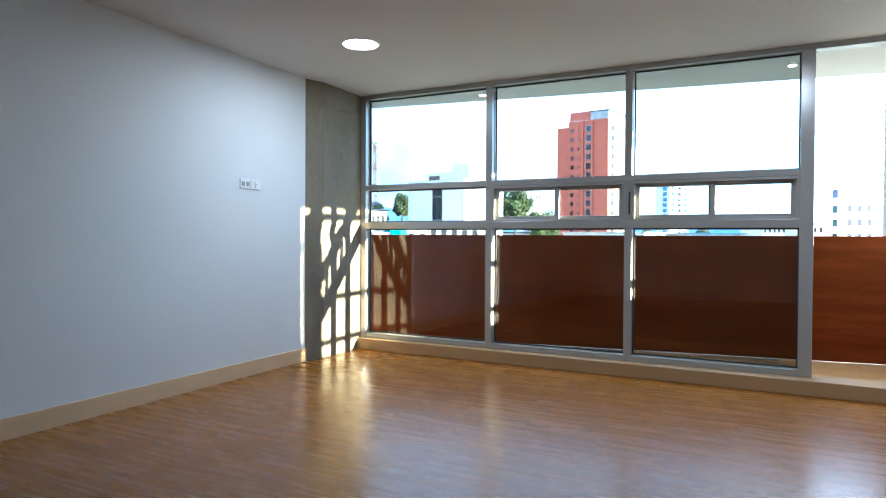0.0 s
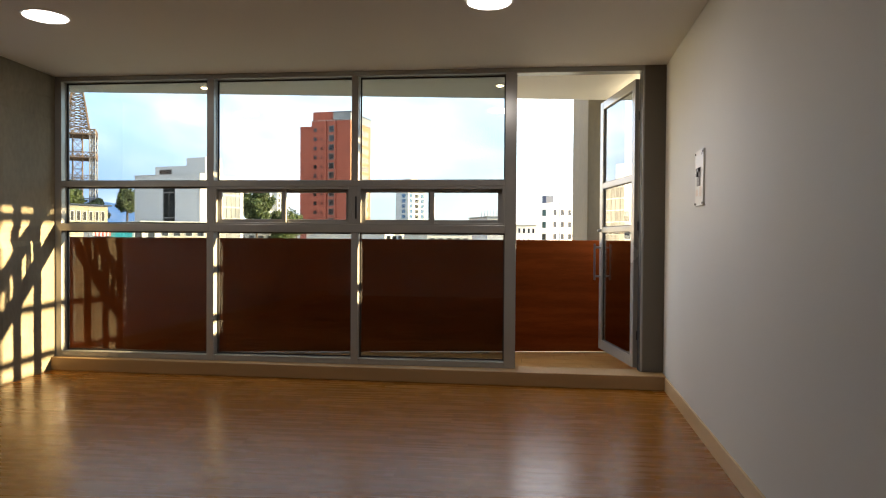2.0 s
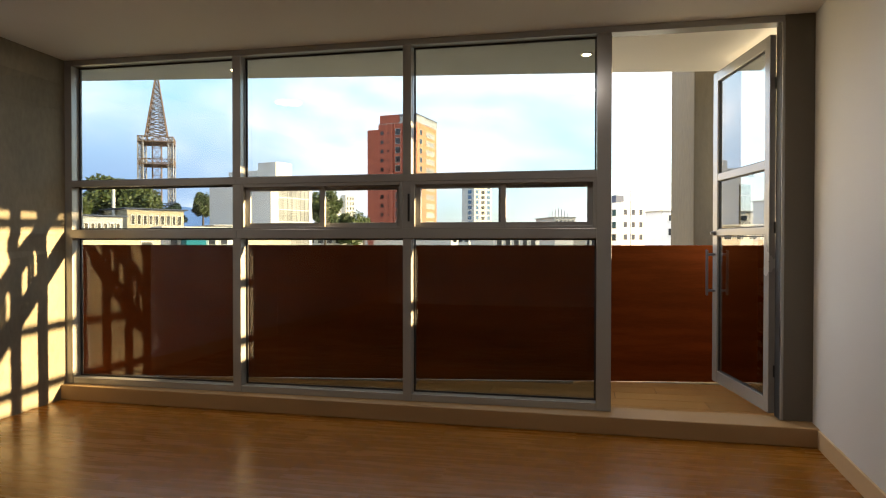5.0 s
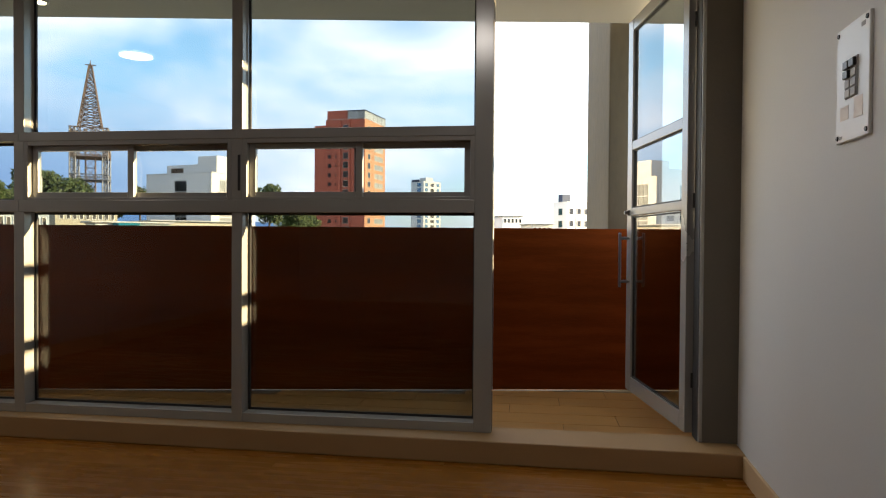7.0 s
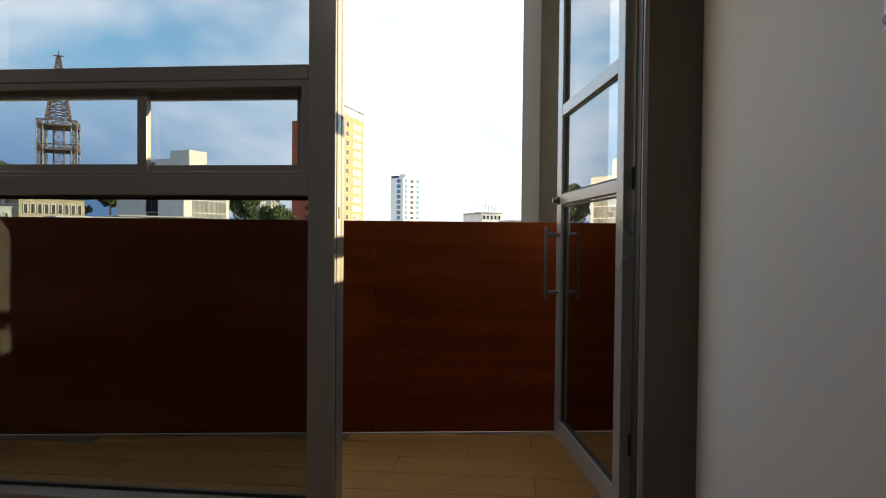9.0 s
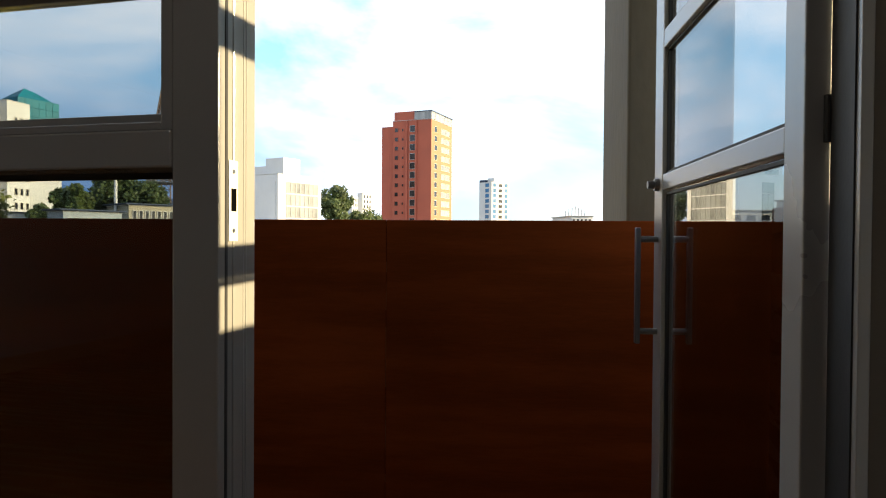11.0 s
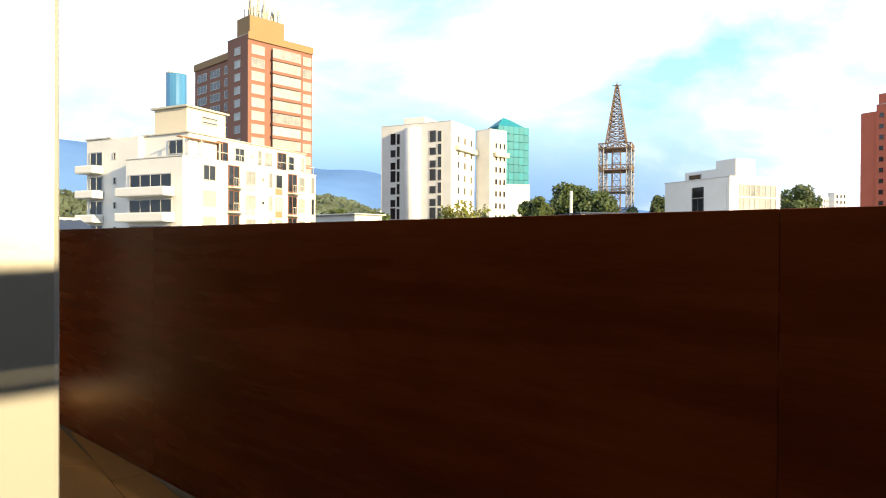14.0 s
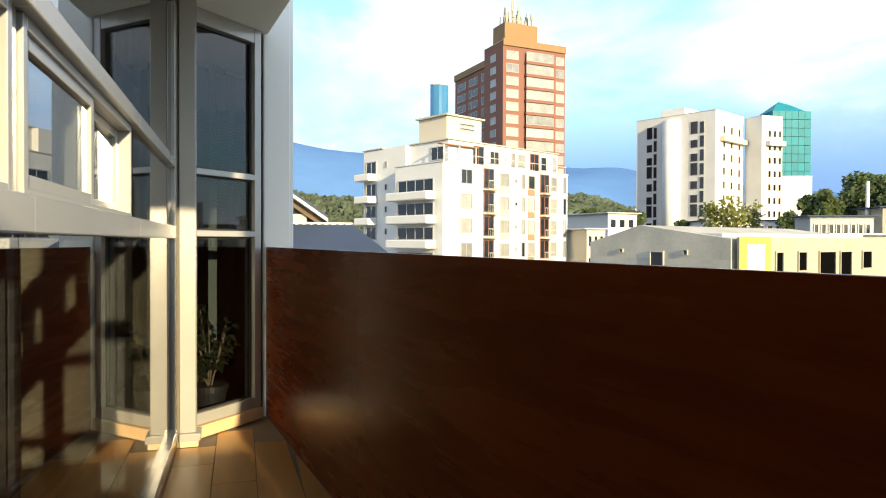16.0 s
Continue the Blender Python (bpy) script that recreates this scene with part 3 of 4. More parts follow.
for k, zc in enumerate((10.6, 8.0, 5.4, 2.8, 0.2, -2.4)):
    for j, (fx, w, h) in enumerate(((0.12, 1.7, 1.6), (0.285, 1.6, 2.2), (0.41, 1.5, 1.5), (0.53, 0.4, 0.4), (0.585, 0.6, 1.7), (0.64, 1.2, 1.6), (0.745, 1.6, 2.2), (0.84, 1.1, 1.7), (0.955, 0.6, 2.0))):
        if k == 0 and fx < 0.25:
            continue
        y = 1.6 if k == 0 else 0.0
        balcony = j in (1, 6)
        g = WGLASS if balcony or (j + 2 * k) % 5 == 2 else PALEGLASS
        window(apt, "R", fx * lr, fx * lr + w, zc - h / 2, zc + h / 2, g, BROWN_B if balcony else None, bars=1 if w > 1.3 else 0).matrix_basis = pose(fx * lr, y, zc - h / 2)
        if j in (2, 5) and k > 0:
            part("spandrel", boxes(((fx * lr, -0.06, zc - h / 2 - 0.75), (fx * lr + w, -0.005, zc - h / 2 - 0.05)), bevel=0.01), TAN if j == 5 else GREYC, apt)
        if balcony and k > 0:
            x0, x1, zb = fx * lr - 0.15, fx * lr + w + 0.15, zc - h / 2
            bal = part("balcony", boxes(((x0, -1.0, zb - 0.25), (x1, -0.05, zb - 0.1)), bevel=0.02), CREAM_R, apt)
            part("handrail", boxes(((x0, -1.02, zb + 0.75), (x1, -0.96, zb + 0.82))), GREYC, bal)
            for i in range(int((x1 - x0) / 0.3) + 1):
                shared("baluster", BALUSTER, pose(x0 + i * 0.3, -1.0, zb - 0.1), bal)
for z in (6.0, 3.5, 0.9, -1.8):
    part("balcony", boxes(((-1.5, 0.9, z - 0.55), (-0.05, ll - 0.2, z + 0.35)), bevel=0.12), WHITE_R, apt)
    window(apt, "L", 1.4, ll - 0.6, z + 0.36, z + 1.75, WGLASS, bars=3)
for z in (8.75, 6.1, 3.5, 0.9):
    part("balcony", boxes(((0.1, ll + 5.3, z - 0.5), (1.45, ll + 8.3, z + 0.35)), bevel=0.12), WHITE_R, apt)
    wd = window(apt, "L", ll + 5.5, ll + 7.6, z + 0.36, z + 1.9, WGLASS, bars=1)
    wd.matrix_basis = pose(1.5, ll + 7.6, z + 0.36, 0, 0, -90)
    wd = window(apt, "L", ll + 3.4, ll + 3.8, z + 1.0, z + 1.7, WGLASS)
    wd.matrix_basis = pose(1.5, ll + 3.8, z + 1.0, 0, 0, -90)
window(apt, "L", 2.2, 4.4, 9.9, 11.4, WGLASS, bars=1).matrix_basis = pose(2.2, 4.4, 9.9, 0, 0, -90)

# terrace canopy and handrail on the set-back roof
part("canopy", boxes(((0.6, 1.0, 11.35), (lr * 0.30, 1.58, 11.45)), bevel=0.02), TAN, apt)
for f in (0.05, 0.16, 0.28):
    part("canopy_post", boxes(((lr * f, 1.05, 9.42), (lr * f + 0.12, 1.17, 11.34)), bevel=0.01), CREAM_R, apt)
part("terrace_handrail", boxes(((0.1, 0.1, 10.25), (lr - 0.1, 0.16, 10.32))), GREYC, apt)
for i in range(14):
    shared("baluster", BALUSTER, pose(0.2 + i * (lr - 0.5) / 13, 0.11, 9.42), apt)

# tall brown tower
tall, lr, ll = building("tower_block", "tall brown brick tower with pale bay windows and roof antennas", 68.6, 150, 70.2, 63.4, 30, 44.7, BROWN_B, base=GROUND - 4)
tall.location.z += 1.8
block(tall, "machine_house", (1.0, 1.0, 44.8), (lr * 0.58, 6.5, 49.3), OCHRE)
part("cornice", boxes(((-0.1, -0.35, 43.6), (lr + 0.1, -0.08, 45.2)), bevel=0.05), OCHRE, tall)
block(tall, "rear_wing", (3.0, ll, GROUND), (lr, ll + 22.0, 43.4), BROWN_B)
part("wing_cornice", boxes(((2.7, ll + 0.2, 42.2), (3.1, ll + 22.1, 43.9)), bevel=0.05), OCHRE, tall)
for k in range(13):
    z = 40.6 - 2.9 * k
    window(tall, "R", 0.05 * lr, 0.24 * lr, z, z + 2.0, PALEGLASS, bars=1)
    window(tall, "R", 0.84 * lr, 0.98 * lr, z, z + 2.0, PALEGLASS, bars=1)
    bay = part("bay", boxes(((0.33 * lr, -1.0, z - 0.75), (0.79 * lr, -0.02, z - 0.05)), bevel=0.1), BROWN_B, tall)
    window(tall, "R", 0.34 * lr, 0.78 * lr, z, z + 2.05, PALEGLASS, bars=3).matrix_basis = pose(0.34 * lr, -0.7, z)
    window(tall, "L", ll * 0.35, ll * 0.65, z + 0.2, z + 1.9, PALEGLASS)
    for y0 in (ll + 2.0, ll + 9.0, ll + 15.6):
        w = window(tall, "L", y0, y0 + 4.8, z - 1.6, z + 0.3, WGLASS, bars=2)
        w.matrix_basis = pose(3.0, y0 + 4.8, z - 1.6, 0, 0, -90)
for i in range(40):
    bm = bmesh.new()
    x, y = rnd.uniform(1.2, lr * 0.57), rnd.uniform(1.2, 6)
    rod(bm, (x, y, 49.3), (x, y, 49.3 + rnd.uniform(1.2, 4.6)), 0.13, seg=6)
    if i % 2:
        box(bm, (x - 0.3, y - 0.12, 50.2 + 0.03 * i), (x + 0.3, y + 0.12, 51.7 + 0.03 * i))
    part("antenna", bm, GREYC, tall)
bm = bmesh.new()
for x, y in ((4, 3), (4.8, 3), (4.4, 3.8)):
    rod(bm, (x, y, 49.3), (4.4, 3.3, 58.5), 0.16, seg=6)
for k in range(8):
    rod(bm, (4 + 0.05 * k, 3, 49.8 + k), (4.8 - 0.05 * k, 3, 50.6 + k), 0.06, seg=5)
part("antenna_mast", bm, GREYC, tall, "pale grey lattice antenna mast")

# blue rounded glass tower behind it
bt = empty("glass_tower", "rounded blue glass office tower", "tower", at=Matrix.Translation(spot_at(74.05, 262)))
seg = 20
for i in range(seg):
    a0, a1 = 2 * math.pi * i / seg, 2 * math.pi * (i + 1) / seg
    R = 3.6
    part("glass_panel", prism([(R * math.cos(a0), R * math.sin(a0)), (R * math.cos(a1), R * math.sin(a1)), (0.9 * R * math.cos(a1), 0.9 * R * math.sin(a1)), (0.9 * R * math.cos(a0), 0.9 * R * math.sin(a0))], GROUND, 62.4), BLUEG, bt)
bm = bmesh.new()
rod(bm, (0, 0, 62.4), (0, 0, 62.9), 3.65, seg=24)
part("roof", bm, ROOFM, bt)

# white institutional block with dark window strips
inst, lr, ll = building("office_building", "white concrete office block with dark recessed window strips", 51.6, 170, 57.6, 49.6, 64, 32.6, WHITE_R)
block(inst, "roof_house", (3.0, ll * 0.45, 32.7), (10, ll * 0.75, 35.0), WHITE_R)
bm = bmesh.new()
rod(bm, (0.2, ll * 0.53, GROUND), (0.2, ll * 0.53, 31.4), 2.4, seg=24)
part("round_bay", bm, WHITE_R, inst, "smooth rounded white bay", smooth=True)
for k in range(11):
    z = 27.4 - 3.35 * k
    for f0, f1 in ((0.72, 0.86), (0.13, 0.30)):
        w = f1 - f0
        window(inst, "L", ll * (f0 + w * 0.45), ll * f1, z, z + (3.1 if k % 3 == 0 else 2.0), WGLASS)
        window(inst, "L", ll * f0, ll * (f0 + w * 0.35), z, z + 2.9, WGLASS, GREYC)
    for f in (0.25, 0.52, 0.80):
        window(inst, "R", lr * f, lr * f + 1.1, z, z + 1.9, WGLASS, CREAM_R)
part("ledge", boxes(((lr * 0.15, -1.2, 25.4), (lr, -0.05, 26.6)), bevel=0.05), CREAM_R, inst)
wing, lr, ll = building("office_wing", "white concrete office wing with small square windows", 48.3, 180, 49.5, 46.9, 45, 32.2, WHITE_R)
for k in range(11):
    z = 27.0 - 3.3 * k
    for f in (0.30, 0.55, 0.80):
        window(wing, "R", lr * f, lr * f + 0.9, z, z + 1.7, WGLASS, CREAM_R)
part("ledge", boxes(((lr * 0.2, -1.2, 24.8), (lr, -0.05, 26.0)), bevel=0.05), CREAM_R, wing)
low, lr, ll = building("annex", "plain low white annex beside the offices", 46.9, 188, 47.2, 44.9, 20, 17.8, WHITE_R)

# teal glass tower with a pointed roof
m, lr, ll = site(47.6, 300, 48.5, 45.0, 30)
teal = empty("glass_tower", "teal green glass tower with a hipped glass roof", "tower", at=Matrix.Translation((0, 0, 3.6)) @ m)
block(teal, "core", (0.3, 0.3, GROUND - 4), (lr - 0.3, ll - 0.3, 51.0), TEALG)
me = mesh_of("panel", boxes(((0, -0.15, 0), (lr / 6 - 0.12, 0.3, 3.3))), TEALG)
me2 = mesh_of("panel", boxes(((0, -0.15, 0), (ll / 3 - 0.12, 0.3, 3.3))), TEALG)
for k in range(14):
    for i in range(6):
        shared("glass_panel", me, pose(i * lr / 6, 0, 47.6 - 3.5 * k), teal)
    for i in range(3):
        shared("glass_panel", me2, pose(0, (i + 1) * ll / 3, 47.6 - 3.5 * k, 0, 0, -90), teal)
bm = bmesh.new()
base = [bm.verts.new(p) for p in ((0, 0, 51), (lr, 0, 50), (lr, ll, 51), (0, ll, 51))]
apex = [bm.verts.new(p) for p in ((lr * 0.33, ll * 0.5, 55.6), (lr * 0.62, ll * 0.5, 54.4))]
for f in ((base[0], base[1], apex[1], apex[0]), (base[1], base[2], apex[1]), (base[2], base[3], apex[0], apex[1]), (base[3], base[0], apex[0])):
    bm.faces.new(f)
part("roof", bm, TEALG, teal)

# low white building with a glazed end
lw, lr, ll = building("low_white_building", "low white building with a gridded glass end and roof houses", 29.05, 110, 33.9, 25.5, 46, 11.5, WHITE_R)
block(lw, "roof_house", (2.0, ll * 0.25, 11.6), (7, ll * 0.82, 13.2), WHITE_R)
block(lw, "lift_house", (1.5, ll * 0.02, 11.6), (5.5, ll * 0.30, 14.4), WHITE_R)
window(lw, "L", ll * 0.55, ll * 0.75, 11.7, 12.7, WGLASS).matrix_basis = pose(2.0, ll * 0.75, 11.7, 0, 0, -90)
part("white_panel", boxes(((-0.12, ll * 0.04, GROUND), (-0.02, ll * 0.36, 10.4)), ((-0.12, ll * 0.55, GROUND), (-0.02, ll * 0.97, 10.4))), WHITE_R, lw)
for z in (-4, 0.2, 4.4):
    window(lw, "L", ll * 0.37, ll * 0.455, z, z + 4.1, WGLASS, ALU_EDGE)
    window(lw, "L", ll * 0.455, ll * 0.54, z, z + 4.1, WGLASS, ALU_EDGE)
window(lw, "L", ll * 0.37, ll * 0.54, 8.6, 10.3, WGLASS, ALU_EDGE)
for i in range(7):
    for k in range(6):
        x0 = lr * (0.18 + 0.105 * i)
        window(lw, "R", x0, x0 + lr * 0.10, 8.5 - 2.05 * k, 10.4 - 2.05 * k, PALEGLASS, ALU)

# red tower
red, lr, ll = building("red_tower", "red brick residential tower with a glazed roof terrace", 16.15, 200, 19.45, 14.35, 66, 36.6, RED_B, base=GROUND - 3)
red.location.z += 1.0
block(red, "side_strip", (1.0, ll, GROUND), (lr, ll + 4.4, 35.2), RED_B)
block(red, "roof_house", (1.0, ll * 0.44, 36.7), (lr * 0.7, ll, 39.6), RED_B)
part("terrace_roof", boxes(((-0.2, -0.2, 39.0), (lr, ll * 0.44, 39.3)), bevel=0.03), DKROOF, red)
# thin tan sheet that puts sunlight on the red brick into colour
part("side_cladding", boxes(((0.1, -0.018, GROUND), (lr - 0.1, -0.001, 36.5))), TAN, red, "thin tan sheet giving the red brick its sunlit colour")
for i in range(5):
    window(red, "L", ll * 0.43 * i / 5, ll * 0.43 * (i + 1) / 5, 36.8, 39.0, PALEGLASS)
for i in range(5):
    window(red, "R", lr * i / 5, lr * (i + 1) / 5, 36.8, 39.0, PALEGLASS)
part("pilaster", boxes(((-0.5, ll * 0.60, GROUND), (0, ll * 0.66, 36.5)), bevel=0.03), RED_B, red)
part("pilaster", boxes(((-0.5, ll * 0.36, GROUND), (0, ll * 0.40, 36.5)), bevel=0.03), RED_B, red)
for k in range(15):
    z = 33.0 - 2.85 * k
    window(red, "L", ll * 0.41, ll * 0.55, z, z + 2.0, WGLASS)
    window(red, "L", ll * 0.71, ll * 0.76, z + 0.3, z + 1.2, WGLASS, RED_B)
    window(red, "L", ll * 0.85, ll * 0.95, z + 0.1, z + 1.5, WGLASS, RED_B)
    window(red, "R", lr * 0.14, lr * 0.26, z, z + 1.8, WGLASS, CREAM_R)
    window(red, "R", lr * 0.45, lr * 0.88, z, z + 1.8, PALEGLASS, CREAM_R, bars=1)

# further white towers
ft, lr, ll = building("far_tower", "distant white tower with blue glass bands", 10.9, 400, 11.98, 9.4, 40, 36.0, WHITE_R)
block(ft, "roof_house", (lr * 0.2, 1, 36.1), (lr * 0.6, ll * 0.6, 38.6), WHITE_R)
block(ft, "roof_house", (lr * 0.02, ll * 0.6, 36.1), (lr * 0.2, ll, 37.6), DKROOF)
for k in range(13):
    z = 33.0 - 3.2 * k
    window(ft, "R", lr * 0.08, lr * 0.25, z, z + 2.3, BLUEG)
    window(ft, "R", lr * 0.40, lr * 0.60, z, z + 2.0, WGLASS)
    window(ft, "R", lr * 0.74, lr * 0.92, z, z + 2.3, BLUEG)
    window(ft, "L", ll * 0.2, ll * 0.5, z, z + 2.3, BLUEG)
for bc, bl, br, dist, z in ((22.9, 23.5, 22.4, 420, 27.5), (22.0, 22.45, 21.25, 430, 30.5)):
    fb, lr, ll = building("far_building", "distant white block of flats", bc, dist, bl, br, 35, z, WHITE_R)
    for k in range(8):
        for f in (0.12, 0.45, 0.75):
            window(fb, "R", lr * f, lr * (f + 0.16), z - 3.2 - 3.2 * k, z - 1.2 - 3.2 * k, WGLASS, WHITE_R)
wx, lr, ll = building("white_house_block", "white rendered block with small windows and roof tank", -1.6, 160, -0.4, -3.6, 40, 10.2, WHITE_R)
block(wx, "roof_tank", (0.5, ll * 0.45, 10.3), (3, ll * 0.75, 12.2), DKROOF)
for k in range(5):
    for f in (0.1, 0.42, 0.74):
        window(wx, "R", lr * f, lr * (f + 0.16), 7.2 - 3 * k, 8.7 - 3 * k, WGLASS)
    window(wx, "L", ll * 0.3, ll * 0.6, 7.0 - 3 * k, 8.7 - 3 * k, WGLASS)
bm = bmesh.new()
rod(bm, (0, 0, GROUND), (0, 0, 10.2), 0.09, seg=8)
pole = part("utility_pole", bm, GREYST)
pole.matrix_basis = Matrix.Translation(spot_at(-2.4, 120))
tagged(pole, "thin grey utility pole among the houses", "pole")
bm = bmesh.new()
rod(bm, (0, 0, GROUND), (0, 0, rise(95, 4.5)), 0.28, 0.2, seg=10)
pole = part("concrete_pole", bm, WHITE_R)
pole.matrix_basis = Matrix.Translation(spot_at(41.4, 95))
tagged(pole, "pale concrete pole in front of the trees", "pole")

# grey workshop with a shallow roof, close below the balcony
m, lr, ll = site(50.0, 46, 60.9, 40.5, 58)
shop = empty("workshop", "grey cement workshop with a yellow painted pier", "workshop", at=m)
bm = prism([(-0.16, 0.24), (lr, 0.24), (lr, ll + 0.2), (-0.16, ll + 0.2)], GROUND, 0.0)
part("wall", bm, GREYC, shop)
bm = bmesh.new()
pts = [(-0.15, 0.25), (lr, 0.25), (-0.15, ll * 0.62), (lr, ll * 0.62), (-0.15, ll + 0.2), (lr, ll + 0.2)]
zz = [1.35, 1.35, 2.35, 2.35, 1.1, 1.1]
vs = [bm.verts.new((x, y, z)) for (x, y), z in zip(pts, zz)] + [bm.verts.new((x, y, -0.01)) for (x, y) in pts]
for f in ((0, 1, 3, 2), (2, 3, 5, 4), (6, 8, 9, 7), (8, 10, 11, 9), (0, 2, 8, 6), (2, 4, 10, 8), (1, 7, 9, 3), (3, 9, 11, 5), (0, 6, 7, 1), (4, 5, 11, 10)):
    bm.faces.new([vs[i] for i in f])
part("roof", bm, GREYC, shop)
part("roof_sheet", boxes(((0.4, ll * 0.1, 1.45), (lr - 0.5, ll * 0.35, 1.75)), bevel=0.05), ROOFM, shop)
block(shop, "front_wall", (0.05, -0.25, GROUND), (lr, -0.02, 1.45), SHOPWALL)
block(shop, "yellow_pier", (-0.1, -0.35, GROUND), (lr * 0.17, -0.251, 1.5), YELLOW)
block(shop, "white_patch", (lr * 0.03, -0.40, -1.3), (lr * 0.13, -0.36, 1.0), WHITE_R)
# near-black panes stand in for the unlit openings on both faces
for f0, f1, z0 in ((0.20, 0.25, -4), (0.34, 0.40, -0.9), (0.48, 0.60, -4), (0.63, 0.72, -4), (0.80, 0.88, -0.9)):
    w = window(shop, "R", lr * f0, lr * f1, z0, 0.55, HOLE, SHOPWALL)
    w.matrix_basis = pose(lr * f0, -0.26, z0)
for y0, y1, z0, z1 in ((0.28, 0.31, 0.25, 0.62), (0.44, 0.54, -2.0, 0.52), (0.74, 0.77, 0.35, 0.62)):
    window(shop, "L", ll * y0, ll * y1, z0, z1, BLACK, GREYC).matrix_basis = pose(-0.17, ll * y1, z0, 0, 0, -90)

# low houses between the towers
def low_house(bc, dist, bl, br, phi, elev, wall, label, n=4, roofm=None):
    z = rise(dist, elev)
    h, lr, ll = building("low_house", label, bc, dist, bl, br, phi, z, wall, category="house")
    part("eave", boxes(((-0.5, -0.5, z + 0.13), (lr + 0.4, ll + 0.4, z + 0.30)), bevel=0.04), roofm or ROOFM, h)
    for i in range(n):
        window(h, "R", lr * (0.06 + 0.92 * i / n), lr * (0.06 + 0.92 * i / n + 0.62 / n), z - 1.9, z - 0.6, WGLASS, WHITE_R)
        window(h, "R", lr * (0.06 + 0.92 * i / n), lr * (0.06 + 0.92 * i / n + 0.62 / n), z - 4.7, z - 3.2, WGLASS, WHITE_R)
    return h


low_house(59.8, 95, 63.2, 57.5, 40, 2.35, WHITE_R, "low white house with a flat roof terrace", 3)
low_house(61.5, 80, 63.4, 60.0, 30, 1.0, CREAM_R, "low cream house with a flat roof", 3)
low_house(52.0, 120, 54.0, 46.0, 20, 1.7, WHITE_R, "long low white building with a window band", 9, DKROOF)
low_house(45.0, 80, 46.0, 41.0, 25, 1.9, BLUEGREY, "low white building with a long window band", 8, DKROOF)
low_house(40.5, 92, 42.0, 36.2, 22, 2.5, SHOPWALL, "low cream building with a row of windows", 9, DKROOF)
low_house(43.5, 66, 45.5, 38.6, 20, 0.5, GREYC, "low grey building with round vents", 3, ROOFM)
awn = low_house(38.0, 78, 38.6, 32.6, 15, 1.0, WHITE_R, "low white shop building", 5, ROOFM)
low_house(33.6, 98, 36.2, 27.5, 12, 1.2, CREAM_R, "low cream building beside the white offices", 6, ROOFM)
low_house(26.0, 140, 27.5, 21.0, 12, 0.5, WHITE_R, "low white roofs among trees", 6, DKROOF)
low_house(13.2, 150, 20.0, 11.0, 70, 0.55, WHITE_R, "low white roofs below the red tower", 4, ROOFM)
low_house(9.5, 120, 11.5, 5.4, 20, 0.45, WHITE_R, "low white roofs below the far towers", 5, BLUEG)
low_house(4.0, 190, 5.6, 2.2, 20, 2.0, WHITE_R, "pale flat roofed block with antennas", 5, ROOFM)
low_house(1.4, 150, 2.4, -0.4, 20, 1.3, CREAM_R, "low cream house with flat roof", 4, ROOFM)
low_house(-5.0, 130, -3.6, -12.0, 30, 2.5, WHITE_R, "low white house row", 6, ROOFM)
low_house(-16, 120, -12.0, -26.0, 30, 3.5, WHITE_R, "white house row with flat roofs", 6, ROOFM)
bm = bmesh.new()
for i in range(7):
    rod(bm, (i * 0.9 - 3, 0, rise(190, 2.0)), (i * 0.9 - 3 + 0.1, 0, rise(190, 2.9 - 0.12 * abs(3 - i))), 0.10, seg=6)
an = part("roof_antennas", bm, GREYST)
an.matrix_basis = Matrix.Translation((*spot_at(3.6, 192).xy, 0)) 
tagged(an, "cluster of grey antennas on a flat roof", "antennas")
m, lr, ll = site(37.9, 76.5, 38.2, 36.6, 15)
aw = empty("shop_awning", "red and white striped awning on a low shop", "awning", at=m)
for i in range(10):
    part("stripe", boxes(((lr * i / 10, -0.9, 1.15 + 0.02), (lr * (i + 1) / 10, -0.02, 1.75))), REDP if i % 2 else WHITE_R, aw)
m, lr, ll = site(36.4, 76.5, 36.8, 34.8, 15)
an = empty("teal_container", "teal painted roof store on a low building", "roof store", at=m)
block(an, "body", (0, 0, 0.0), (lr, 2.0, 2.5), TEALG)

# pitched roofs right beside the building
nb = empty("neighbour_roof", "dark pitched roof with white barge boards close by", "roof")
def slope(t0, t1, x0, x1, drop=0.0):
    """A slab lying on the roof's pitch, t0 to t1 above it."""
    bm = bmesh.new()
    pts = ((3.45, 1.95), (-1.4, 5.3))
    vs = [bm.verts.new((x, y, z + t - drop)) for x in (x0, x1) for y, z in pts for t in (t0, t1)]
    for f in ((0, 1, 3, 2), (4, 6, 7, 5), (0, 4, 5, 1), (2, 3, 7, 6), (1, 5, 7, 3), (0, 2, 6, 4)):
        bm.faces.new([vs[i] for i in f])
    return bm


part("roof_sheet", slope(0.0, 0.10, -30, -20.0), DKROOF, nb)
part("barge_board", slope(-0.13, -0.01, -19.99, -19.93), WHITE_R, nb, "white barge board")
for k in range(5):
    part("rafter", slope(-0.42, -0.15, -21.6 + 0.3 * k, -21.5 + 0.3 * k), BARK, nb)
part("eave_lining", slope(-0.14, -0.02, -30, -20.0), GREYC, nb)
part("gable_wall", prism([(-30, -1.4), (-20.5, -1.4), (-20.5, 2.75), (-30, 2.75)], GROUND, 2.1), CREAM_R, nb)
lowr = empty("low_roof", "dark ribbed sheet roof beside the balcony", "roof", at=pose(-13.5, 0, 0.68, 0, 0, 0))
